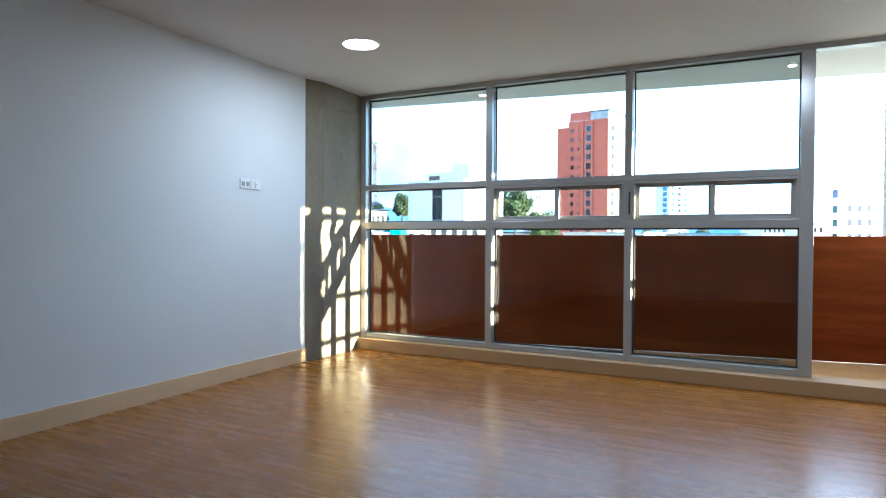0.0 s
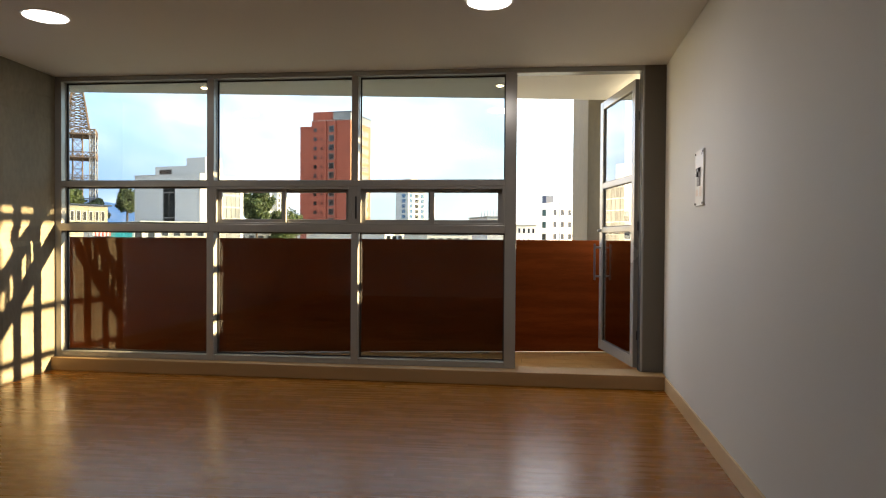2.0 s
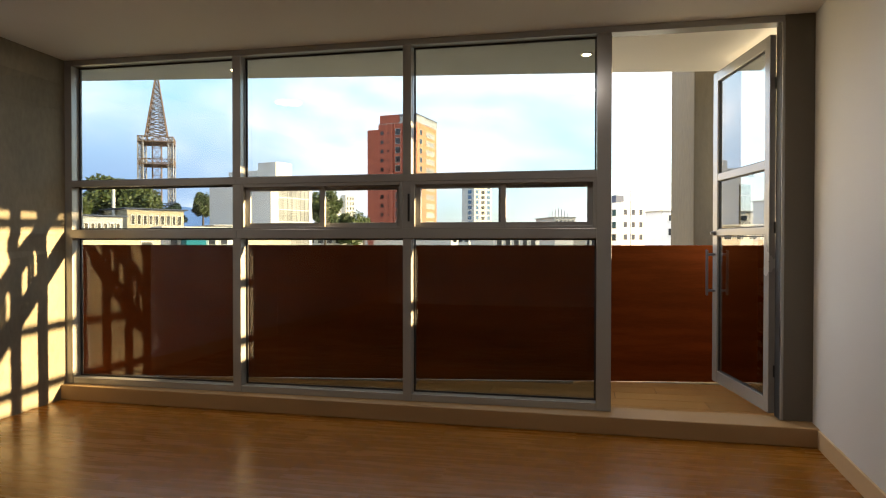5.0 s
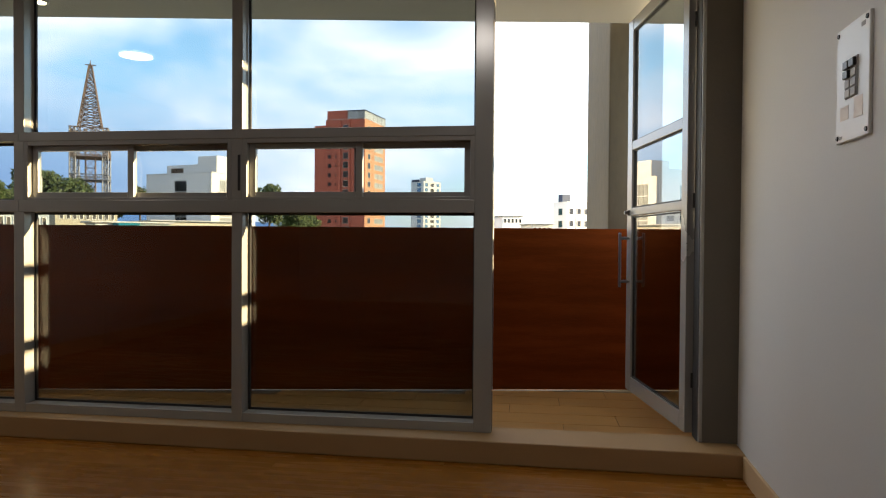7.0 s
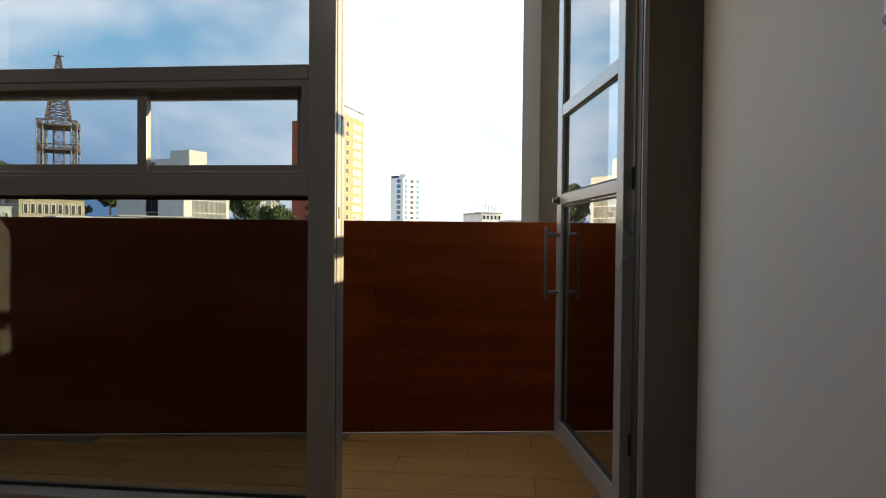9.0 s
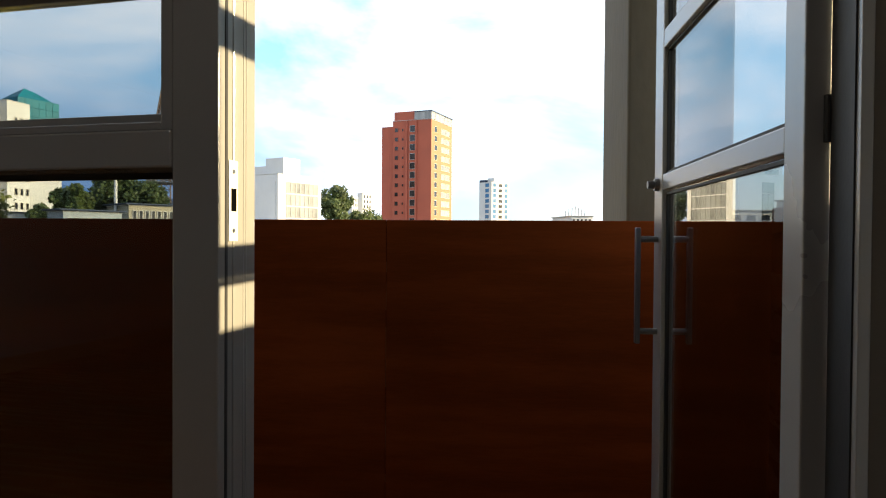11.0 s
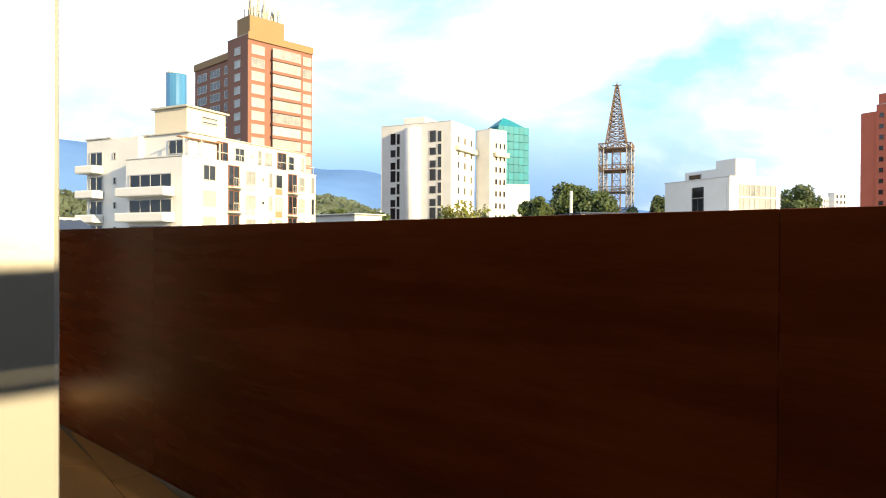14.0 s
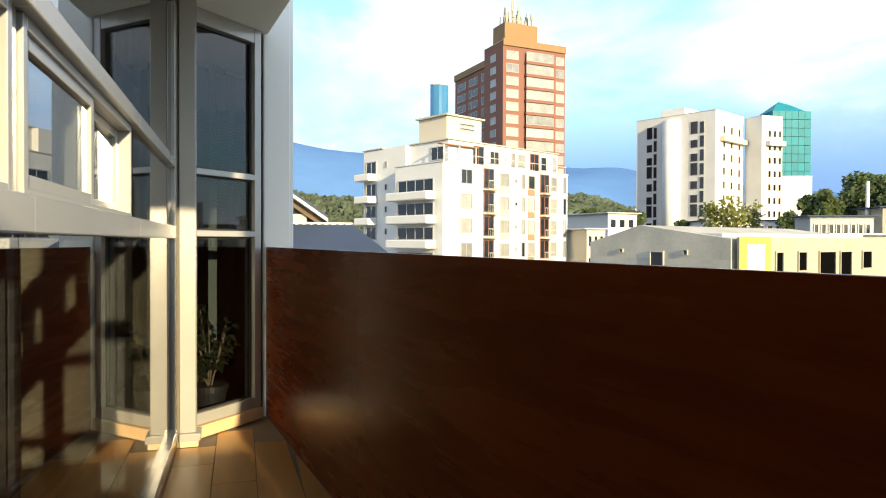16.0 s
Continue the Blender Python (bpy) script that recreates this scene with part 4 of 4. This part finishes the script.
part("wall", boxes(((-6.2, -1.5, GROUND), (-0.3, 4.0, -0.1))), GREYC, lowr)
bm = bmesh.new()
for i in range(24):
    y = -1.8 + 0.255 * i
    vs = [bm.verts.new(p) for p in ((0, y, 0), (-6.4, y, 0.98), (0, y + 0.25, 0), (-6.4, y + 0.25, 0.98), (0, y, 0.05), (-6.4, y, 1.03), (0, y + 0.25, 0.09), (-6.4, y + 0.25, 1.07))]
    for f in ((0, 2, 3, 1), (4, 5, 7, 6), (0, 1, 5, 4), (2, 6, 7, 3), (0, 4, 6, 2), (1, 3, 7, 5)):
        bm.faces.new([vs[k] for k in f])
part("roof_sheet", bm, DKROOF, lowr)
part("ridge_cap", boxes(((-6.6, -1.8, 0.95), (-6.35, 4.35, 1.12)), bevel=0.03), ROOFM, lowr)


# ---- lattice mast ----
mast = empty("lattice_mast", "rusty steel lattice mast with platforms and a tall spire", "mast", at=Matrix.Translation(spot_at(37.74, 135)) @ pose(0, 0, 0, 0, 0, 30))


def lattice(x0, y0, w0, z0, x1, y1, w1, z1, steps, r, material, name):
    """A square lattice column between two square ends."""
    bm = bmesh.new()
    corners = [(-1, -1), (1, -1), (1, 1), (-1, 1)]

    def p(c, k):
        f = k / steps
        w = (w0 + (w1 - w0) * f) / 2
        return (x0 + (x1 - x0) * f + c[0] * w, y0 + (y1 - y0) * f + c[1] * w, z0 + (z1 - z0) * f)

    for c in corners:
        rod(bm, p(c, 0), p(c, steps), r, seg=5)
    for k in range(steps):
        for a, b in zip(corners, corners[1:] + corners[:1]):
            rod(bm, p(a, k), p(b, k + 1), r * 0.6, seg=4)
            rod(bm, p(b, k), p(a, k + 1), r * 0.6, seg=4)
            rod(bm, p(a, k + 1), p(b, k + 1), r * 0.6, seg=4)
    return part(name, bm, material, mast)


ZP = rise(135, 8.25)
hw = 2.62
for cx in (-1, 1):
    for cy in (-1, 1):
        lattice(cx * hw, cy * hw, 0.9, GROUND, cx * hw, cy * hw, 0.9, ZP, 26, 0.09, GREYST, "leg")
lattice(0, 0, 1.6, GROUND, 0, 0, 1.6, ZP, 18, 0.07, RUST, "core_column")
for z in (ZP - 1.0, ZP - 5.2, ZP - 9.4, ZP - 13.6):
    bm = bmesh.new()
    for s in (-1, 1):
        for dz in (0, 1.0):
            rod(bm, (-hw - 0.5, s * (hw + 0.5), z + dz), (hw + 0.5, s * (hw + 0.5), z + dz), 0.09, seg=5)
            rod(bm, (s * (hw + 0.5), -hw - 0.5, z + dz), (s * (hw + 0.5), hw + 0.5, z + dz), 0.09, seg=5)
        for i in range(6):
            a = -hw - 0.5 + i * (2 * hw + 1) / 6
            b = a + (2 * hw + 1) / 6
            rod(bm, (a, s * (hw + 0.5), z), (b, s * (hw + 0.5), z + 1), 0.06, seg=4)
            rod(bm, (b, s * (hw + 0.5), z), (a, s * (hw + 0.5), z + 1), 0.06, seg=4)
            rod(bm, (s * (hw + 0.5), a, z), (s * (hw + 0.5), b, z + 1), 0.06, seg=4)
            rod(bm, (s * (hw + 0.5), b, z), (s * (hw + 0.5), a, z + 1), 0.06, seg=4)
    for i in range(9):
        rod(bm, (-hw - 0.4, -hw + i * hw / 4, z), (hw + 0.4, -hw + i * hw / 4, z), 0.07, seg=4)
    part("platform", bm, RUST if z > ZP - 6 else GREYST, mast)
ZT = rise(135, 13.3)
lattice(0, 0, 3.9, ZP, 0, 0, 0.5, ZT - 0.6, 12, 0.12, RUST, "spire")
bm = bmesh.new()
rod(bm, (0, 0, ZT - 0.8), (0, 0, ZT + 0.4), 0.14, 0.05, seg=6)
rod(bm, (-0.9, 0, ZT - 0.5), (0.9, 0, ZT - 0.5), 0.10, seg=6)
rod(bm, (0, -0.9, ZT - 0.5), (0, 0.9, ZT - 0.5), 0.10, seg=6)
part("finial", bm, RUST, mast)


# ---- trees ----
def tree(b, dist, elev, wide, leaf, label, gaps=0.0, leaves=2600, clumps=26):
    r = random.Random(int(b * 100) + 7)
    top = rise(dist, elev)
    rad = 1.22 * dist * math.tan(radians(wide / 2))
    t = empty("tree", label, "tree", at=Matrix.Translation(spot_at(b, dist, GROUND)))
    h = top - GROUND
    cz = h - rad * 0.85
    bm = bmesh.new()
    rod(bm, (0, 0, 0), (0.1, 0, cz), 0.32, 0.16, 9)
    centres = []
    for i in range(clumps):
        a, e = r.uniform(0, 2 * math.pi), r.uniform(-0.95, 1.15)
        q = r.uniform(0.25, 0.80) * rad
        c = Vector((q * math.cos(a) * math.cos(e), q * math.sin(a) * math.cos(e), cz + 0.85 * q * math.sin(e) - (0.75 * rad if i % 3 == 0 else 0)))
        centres.append((c, rad * r.uniform(0.26, 0.42)))
        if i % 2 == 0:
            rod(bm, (0.05, 0, cz - rad * 0.6), c, 0.11, 0.04, 6)
    part("trunk", bm, BARK, t)
    verts, faces = [], []
    per = int(leaves * 1.7) // clumps
    s = 0.022 * rad + 0.17
    for c, cr in centres:
        for _ in range(per):
            d = Vector((r.gauss(0, 1), r.gauss(0, 1), r.gauss(0, 0.8))).normalized() * cr * (r.random() ** 0.4)
            p = c + d
            n1 = Vector((r.gauss(0, 1), r.gauss(0, 1), r.gauss(0, 1))).normalized()
            n2 = n1.orthogonal().normalized()
            n1 = n1 * s * r.uniform(0.7, 1.6)
            n2 = n2 * s * r.uniform(0.7, 1.3)
            i = len(verts)
            verts += [p - n1, p + n2 * 0.7, p + n1, p - n2 * 0.7]
            faces.append((i, i + 1, i + 2, i + 3))
    me = bpy.data.meshes.new("crown")
    me.from_pydata(verts, [], faces)
    me.materials.append(leaf)
    cr = new("crown", me)
    cr.parent = t
    return t


tree(50.6, 105, 3.95, 4.1, LEAF_Y, "sparse yellow green tree in sunlight", leaves=900, clumps=16)
tree(44.3, 100, 4.25, 2.9, LEAF, "rounded green tree beside the offices", leaves=4000)
tree(41.4, 118, 5.2, 4.2, LEAF_D, "dense dark green tree", leaves=5000, clumps=34)
tree(39.2, 116, 5.0, 3.6, LEAF_D, "dense dark green tree beside the mast", leaves=4500, clumps=30)
tree(36.6, 128, 3.3, 1.8, LEAF_D, "small dark green tree behind the mast", leaves=1800)
tree(34.3, 135, 4.1, 1.8, LEAF_D, "dark green tree beside the white building", leaves=2200)
tree(24.3, 135, 4.75, 2.7, LEAF_D, "tall dark green tree beside the white building", leaves=3600)
tree(22.2, 140, 2.7, 2.4, LEAF, "low green tree near the red tower", leaves=2400)
tree(20.9, 150, 2.2, 1.8, LEAF, "low green tree near the red tower", leaves=1800)
tree(58.3, 110, 3.0, 2.8, LEAF_D, "dark green tree behind the white house", leaves=2600)
tree(53.8, 130, 2.2, 1.2, LEAF, "small palm like tree", leaves=900, clumps=10)
tree(13.0, 170, 1.1, 1.2, LEAF, "small green tree below the towers", leaves=900, clumps=12)
tree(45.9, 112, 2.6, 2.2, LEAF_D, "low dark green tree behind the roofs", leaves=1500, clumps=18)
tree(61.5, 130, 3.2, 2.4, LEAF, "green tree on the slope", leaves=1500, clumps=18)
tree(26.6, 150, 2.9, 1.6, LEAF_D, "dark green tree behind the white building", leaves=1500, clumps=18)
tree(8.6, 170, 1.2, 1.6, LEAF_D, "small green tree below the towers", leaves=900, clumps=12)


# ---- hills, mountains and far roofs ----
def ridge(name, b0, b1, dist, depth, heights, material, label, seed, rough):
    n = 90
    bm = bmesh.new()
    rows = []
    for j in range(7):
        row = []
        for i in range(n + 1):
            f = i / n
            b = b0 + (b1 - b0) * f
            e = np.interp(f, np.linspace(0, 1, len(heights)), heights)
            e += rough * (noise.noise(Vector((f * 9 + seed, j * 0.3, 0))) + 0.5 * noise.noise(Vector((f * 27 + seed, j, 3))))
            g = (j / 6)
            z = GROUND + (rise(dist, max(e, 0.1)) - GROUND) * (math.sin(g * math.pi / 2) ** 0.8)
            row.append(bm.verts.new(spot_at(b, dist - depth * (1 - g), z)))
        rows.append(row)
    for r0, r1 in zip(rows, rows[1:]):
        for i in range(n):
            bm.faces.new((r0[i], r0[i + 1], r1[i + 1], r1[i]))
    return tagged(part(name, bm, material, smooth=True), label, "hills", kind="structure")


ridge("backdrop_mountains", 112, 30, 4200, 1500, (9.6, 9.4, 8.6, 7.6, 6.9, 6.0, 4.4, 3.2, 2.3), MOUNT, "far forested mountain range coloured with blue haze", 2.0, 0.5)
ridge("backdrop_mountains_north", 30, -60, 4300, 1500, (1.5, 0.9, 0.8, 0.7, 0.8, 0.9, 0.9), MOUNT, "far forested mountain range coloured with blue haze", 6.0, 0.3)
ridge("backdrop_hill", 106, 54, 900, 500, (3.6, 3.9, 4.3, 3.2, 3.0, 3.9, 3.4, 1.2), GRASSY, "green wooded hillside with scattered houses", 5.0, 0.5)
verts, faces = [], []
r = random.Random(11)
for i in range(170):
    b = r.uniform(-30, 66)
    d = r.uniform(260, 900)
    w, dp = r.uniform(6, 16), r.uniform(6, 14)
    z = GROUND + r.uniform(5, 11) + (d - 260) * 0.012
    c = spot_at(b, d)
    i0 = len(verts)
    for zz in (GROUND, z):
        verts += [(c.x - w / 2, c.y - dp / 2, zz), (c.x + w / 2, c.y - dp / 2, zz), (c.x + w / 2, c.y + dp / 2, zz), (c.x - w / 2, c.y + dp / 2, zz)]
    faces += [tuple(i0 + k for k in f) for f in ((4, 5, 6, 7), (0, 1, 5, 4), (1, 2, 6, 5), (2, 3, 7, 6), (3, 0, 4, 7))]
me = bpy.data.meshes.new("far_roofs")
me.from_pydata(verts, [], faces)
me.materials.append(WHITE_R)
tagged(new("far_roofs", me), "pale roofs of the distant city", "roofs", kind="stuff")
verts, faces = [], []
for i in range(46):
    b, d = r.uniform(57, 104), r.uniform(560, 820)
    c = spot_at(b, d)
    z = rise(d, r.uniform(1.2, 3.4))
    w = r.uniform(6, 13)
    i0 = len(verts)
    for zz in (z - 8, z):
        verts += [(c.x - w / 2, c.y - w / 2, zz), (c.x + w / 2, c.y - w / 2, zz), (c.x + w / 2, c.y + w / 2, zz), (c.x - w / 2, c.y + w / 2, zz)]
    faces += [tuple(i0 + k for k in f) for f in ((4, 5, 6, 7), (0, 1, 5, 4), (1, 2, 6, 5), (2, 3, 7, 6), (3, 0, 4, 7))]
me = bpy.data.meshes.new("hill_houses")
me.from_pydata(verts, [], faces)
me.materials.append(WHITE_R)
tagged(new("hill_houses", me), "white houses scattered on the far hillside", "houses", kind="stuff")

verts, faces = [], []
for i in range(1500):
    b = r.uniform(56, 104)
    g = r.uniform(0.15, 0.98)
    f = (106 - b) / 52
    e = float(np.interp(f, np.linspace(0, 1, 8), (3.6, 3.9, 4.3, 3.2, 3.0, 3.9, 3.4, 1.2)))
    z = GROUND + (rise(900, e) - GROUND) * math.sin(g * math.pi / 2) ** 0.8
    c = spot_at(b, 900 - 500 * (1 - g) - 4, z)
    R = r.uniform(3.0, 7.5)
    for k in range(16):
        d = Vector((r.gauss(0, 1), r.gauss(0, 1), r.gauss(0, 0.7))).normalized() * R * r.uniform(0.5, 1.0)
        n1 = Vector((r.gauss(0, 1), r.gauss(0, 1), r.gauss(0, 1))).normalized() * R * 0.42
        n2 = n1.orthogonal().normalized() * R * 0.36
        p = c + d
        i0 = len(verts)
        verts += [p - n1, p + n2, p + n1, p - n2]
        faces.append((i0, i0 + 1, i0 + 2, i0 + 3))
me = bpy.data.meshes.new("hill_trees")
me.from_pydata(verts, [], faces)
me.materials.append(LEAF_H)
tagged(new("hill_trees", me), "scattered trees covering the far hillside", "trees", kind="stuff")

# ---- fixtures ----
def downlight(x, y):
    d = empty("ceiling_light", "round white recessed LED ceiling light, switched on", "ceiling light", "recessed ceiling lights", at=Matrix.Translation((x, y, H)))
    bm = bmesh.new()
    rod(bm, (0, 0, -0.006), (0, 0, 0.0), 0.132, 0.136, 48)
    part("rim", bm, PLASTIC, d)
    bm = bmesh.new()
    rod(bm, (0, 0, -0.009), (0, 0, -0.0055), 0.120, 0.122, 48)
    part("diffuser", bm, LED, d, "glowing white diffuser")
    return d


for x, y in ((1.06, -1.42), (3.72, -1.44)):
    downlight(x, y)
    lamp("led_light", "AREA", look((x, y, H - 0.02), (x, y, 0)), LEDP, (1.0, 0.98, 0.95), shape="DISK", size=0.24)
for x, y in ((1.10, 0.551), (3.74, 0.665)):
    d = empty("soffit_spot", "small round warm spot recessed in the balcony soffit", "spot light", "soffit spots", at=Matrix.Translation((x, y, 2.452)))
    bm = bmesh.new()
    rod(bm, (0, 0, -0.006), (0, 0, 0), 0.042, 0.045, 28)
    part("rim", bm, STEEL, d)
    bm = bmesh.new()
    rod(bm, (0, 0, -0.010), (0, 0, -0.0055), 0.026, 0.03, 24)
    part("lens", bm, SPOT, d, "glowing warm lens")

BREAKER = surface("grey_breaker_plastic", (0.40, 0.40, 0.41), 0.5, vary=0.05, bump=0)
STICKER = surface("paper_sticker", (0.75, 0.66, 0.58), 0.5, vary=0.06, bump=0)
# electrical panel on the wall
pan = empty("breaker_panel", "white breaker panel cover with black switches on the wall", "breaker panel", at=Matrix.Translation((right_x(-1.200), -1.200, 1.466)) @ pose(0, 0, 0, 0, 0, -math.degrees(math.atan(RS))))
part("cover", boxes(((-0.010, -0.105, -0.160), (0, 0.105, 0.160)), bevel=0.003), PLASTIC, pan)
part("window_plate", boxes(((-0.0125, -0.040, -0.045), (-0.0102, 0.040, 0.062)), bevel=0.001), GREYBAR, pan)
for c in range(2):
    for k in range(4):
        y, z = 0.020 - 0.038 * c, 0.046 - 0.026 * k
        dark = (c == 0 and k < 2) or (c == 1 and k == 0)
        part("breaker", boxes(((-0.022 if dark else -0.016, y - 0.016, z - 0.011), (-0.0127, y + 0.016, z + 0.011)), bevel=0.002), BLACK if dark else BREAKER, pan)
for y in (-0.092, 0.092):
    for z in (-0.145, 0.145):
        bm = bmesh.new()
        rod(bm, (-0.0135, y, z), (-0.0095, y, z), 0.006, 0.007, 14)
        part("screw", bm, BLACK, pan)
part("sticker", boxes(((-0.0108, 0.020, -0.100), (-0.0101, 0.075, -0.062))), STICKER, pan)
part("sticker", boxes(((-0.0108, -0.070, -0.105), (-0.0101, -0.015, -0.050))), STICKER, pan)
part("print_bar", boxes(((-0.0106, -0.080, 0.128), (-0.0101, -0.055, 0.140))), GREYBAR, pan)
part("print_bar", boxes(((-0.0106, 0.060, -0.150), (-0.0101, 0.080, -0.142))), GREYBAR, pan)

# switch plates
for y0, kinds in ((-1.59, 2), (-1.478, 1)):
    sw = empty("wall_socket" if kinds == 2 else "wall_switch", "white socket plate on the painted wall" if kinds == 2 else "white switch plate with one rocker on the wall", "socket" if kinds == 2 else "switch", at=Matrix.Translation((left_x(y0 + 0.055), y0 + 0.055, 1.472)) @ pose(0, 0, 0, 0, 0, math.degrees(math.atan(LS))))
    part("plate", boxes(((0, -0.055, -0.037), (0.008, 0.055, 0.037)), bevel=0.003), PLASTIC, sw)
    if kinds == 2:
        for s in (-0.024, 0.024):
            part("outlet", boxes(((0.0081, s - 0.016, -0.016), (0.0105, s + 0.016, 0.016)), bevel=0.001), GREYBAR, sw)
    else:
        part("rocker", boxes(((0.0081, -0.012, -0.022), (0.0125, 0.012, 0.022)), bevel=0.002), PLASTIC, sw)
        part("indicator", boxes(((0.0126, -0.004, -0.004), (0.0132, 0.004, 0.004))), GREYBAR, sw)

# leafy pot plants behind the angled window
# leaf green made very dark: the room's shade is put into it
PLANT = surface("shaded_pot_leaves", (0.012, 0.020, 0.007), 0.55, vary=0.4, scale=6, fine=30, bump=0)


def pot_plant(x, y, tall, seed):
    """A pot with stems and a few dozen pointed, folded leaves on each."""
    r = random.Random(seed)
    pl = empty("potted_plant", "dark leafy pot plant standing behind the angled window", "plant", "pot plants", at=Matrix.Translation((x, y, 0.02)))
    bm = bmesh.new()
    rod(bm, (0, 0, 0), (0, 0, 0.20), 0.075, 0.10, 24)
    rod(bm, (0, 0, 0.19), (0, 0, 0.225), 0.108, 0.108, 24)
    part("pot", bm, BLACK, pl)
    bm = bmesh.new()
    tips = []
    for i in range(10):
        tip = Vector((r.uniform(-0.15, 0.15), r.uniform(-0.12, 0.12), tall * r.uniform(0.55, 0.95)))
        rod(bm, (r.uniform(-0.03, 0.03), 0, 0.2), tip, 0.006, 0.003, 6)
        tips.append(tip)
    part("stems", bm, BARK, pl)
    verts, faces = [], []
    for i in range(260):
        tip = tips[i % len(tips)]
        p = Vector((0, 0, 0.2)).lerp(tip, r.uniform(0.35, 1.05)) + Vector((r.gauss(0, 0.025), r.gauss(0, 0.02), r.gauss(0, 0.02)))
        a = Vector((r.gauss(0, 1), r.gauss(0, 1), r.gauss(0, 0.5))).normalized()
        b = a.orthogonal().normalized() * r.uniform(0.012, 0.022)
        a = a * r.uniform(0.03, 0.05)
        up = Vector((0, 0, 0.008))
        i0 = len(verts)
        verts += [p, p + a * 0.6 + b + up, p + a * 1.6 - up, p + a * 0.6 - b + up, p + a * 0.7]
        faces += [(i0, i0 + 1, i0 + 4), (i0 + 1, i0 + 2, i0 + 4), (i0 + 2, i0 + 3, i0 + 4), (i0 + 3, i0, i0 + 4)]
    me = bpy.data.meshes.new("foliage")
    me.from_pydata(verts, [], faces)
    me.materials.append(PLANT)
    fo = new("foliage", me)
    fo.parent = pl
    return pl


pot_plant(-0.52, 0.26, 0.72, 3)
pot_plant(-0.40, 0.08, 0.62, 8)

# upright strips well apart in the neighbouring room, added to imitate reflections of columns
REFLECTED = surface("grey_reflected_column", (0.10, 0.12, 0.115), 0.8, vary=0.08, scale=3, fine=60, bump=0.05)
blind = empty("column_reflections", "upright grey strips imitating column reflections in the angled window", "blind", at=Matrix.Translation((-0.72, 0.02, 0.0)) @ pose(0, 0, 0, 0, 0, ra - 90))
part("head_rail", boxes(((-0.02, -0.26, 2.30), (0.03, 0.62, 2.34)), bevel=0.003), STEEL, blind)
slat = mesh_of("slat", boxes(((0.0, -0.045, 0.25), (0.003, 0.045, 2.30))), REFLECTED)
for i in range(5):
    shared("slat", slat, pose(0, -0.18 + 0.17 * i, 0, 0, 0, 12), blind)

# ---- floor boards and balcony tiles, last ----
floor = empty("floor", "glossy oak laminate floor boards, bare", "floor", kind="structure")
BW, BL = 0.192, 1.21
me = mesh_of("board", boxes(((0, 0, -0.010), (BL, BW, 0.0))), LAMINATE)
rows = int((-0.05 - YB) / BW) + 1
cut = {}


def board_mesh(length):
    key = round(length, 3)
    if key not in cut:
        cut[key] = mesh_of("board", boxes(((0, 0, -0.010), (length, BW, 0.0))), LAMINATE)
    return cut[key]


for r in range(rows):
    x = XL - 0.0
    y = -0.052 - (r + 1) * BW
    first = BL * ((r * 0.37) % 1.0)
    while x < XR - 0.01:
        ln = min(first if x == XL and first > 0.15 else BL, XR - x)
        shared("board", me if abs(ln - BL) < 1e-4 else board_mesh(ln), pose(x, y, 0), floor)
        x += ln

tiles = empty("balcony_floor", "wood-look porcelain tiles on the balcony floor", "floor", kind="structure")
TW, TL = 0.20, 0.90
for r in range(7):
    y0 = 0.113 + r * TW
    x = -0.55 + 0.30 * (r % 3)
    while x < EX:
        y1 = y0 + TW - 0.004
        x1 = min(x + TL - 0.004, EX)
        lo = max(x, 0.05) if r == 0 else x
        lo = max(lo, (y0 - 0.672) / SLOPE, -0.10 - (y0 - 0.11) * 0.6)
        if lo < x1 - 0.02:
            pts = [(lo, y0), (x1, y0), (x1, min(y1, rail_y(x1) - 0.002)), (lo, min(y1, rail_y(lo) - 0.002))]
            if pts[2][1] > y0 + 0.003 and pts[3][1] > y0 + 0.003:
                part("tile", prism(pts, ZB - 0.005, ZB), TILE, tiles)
        x += TL
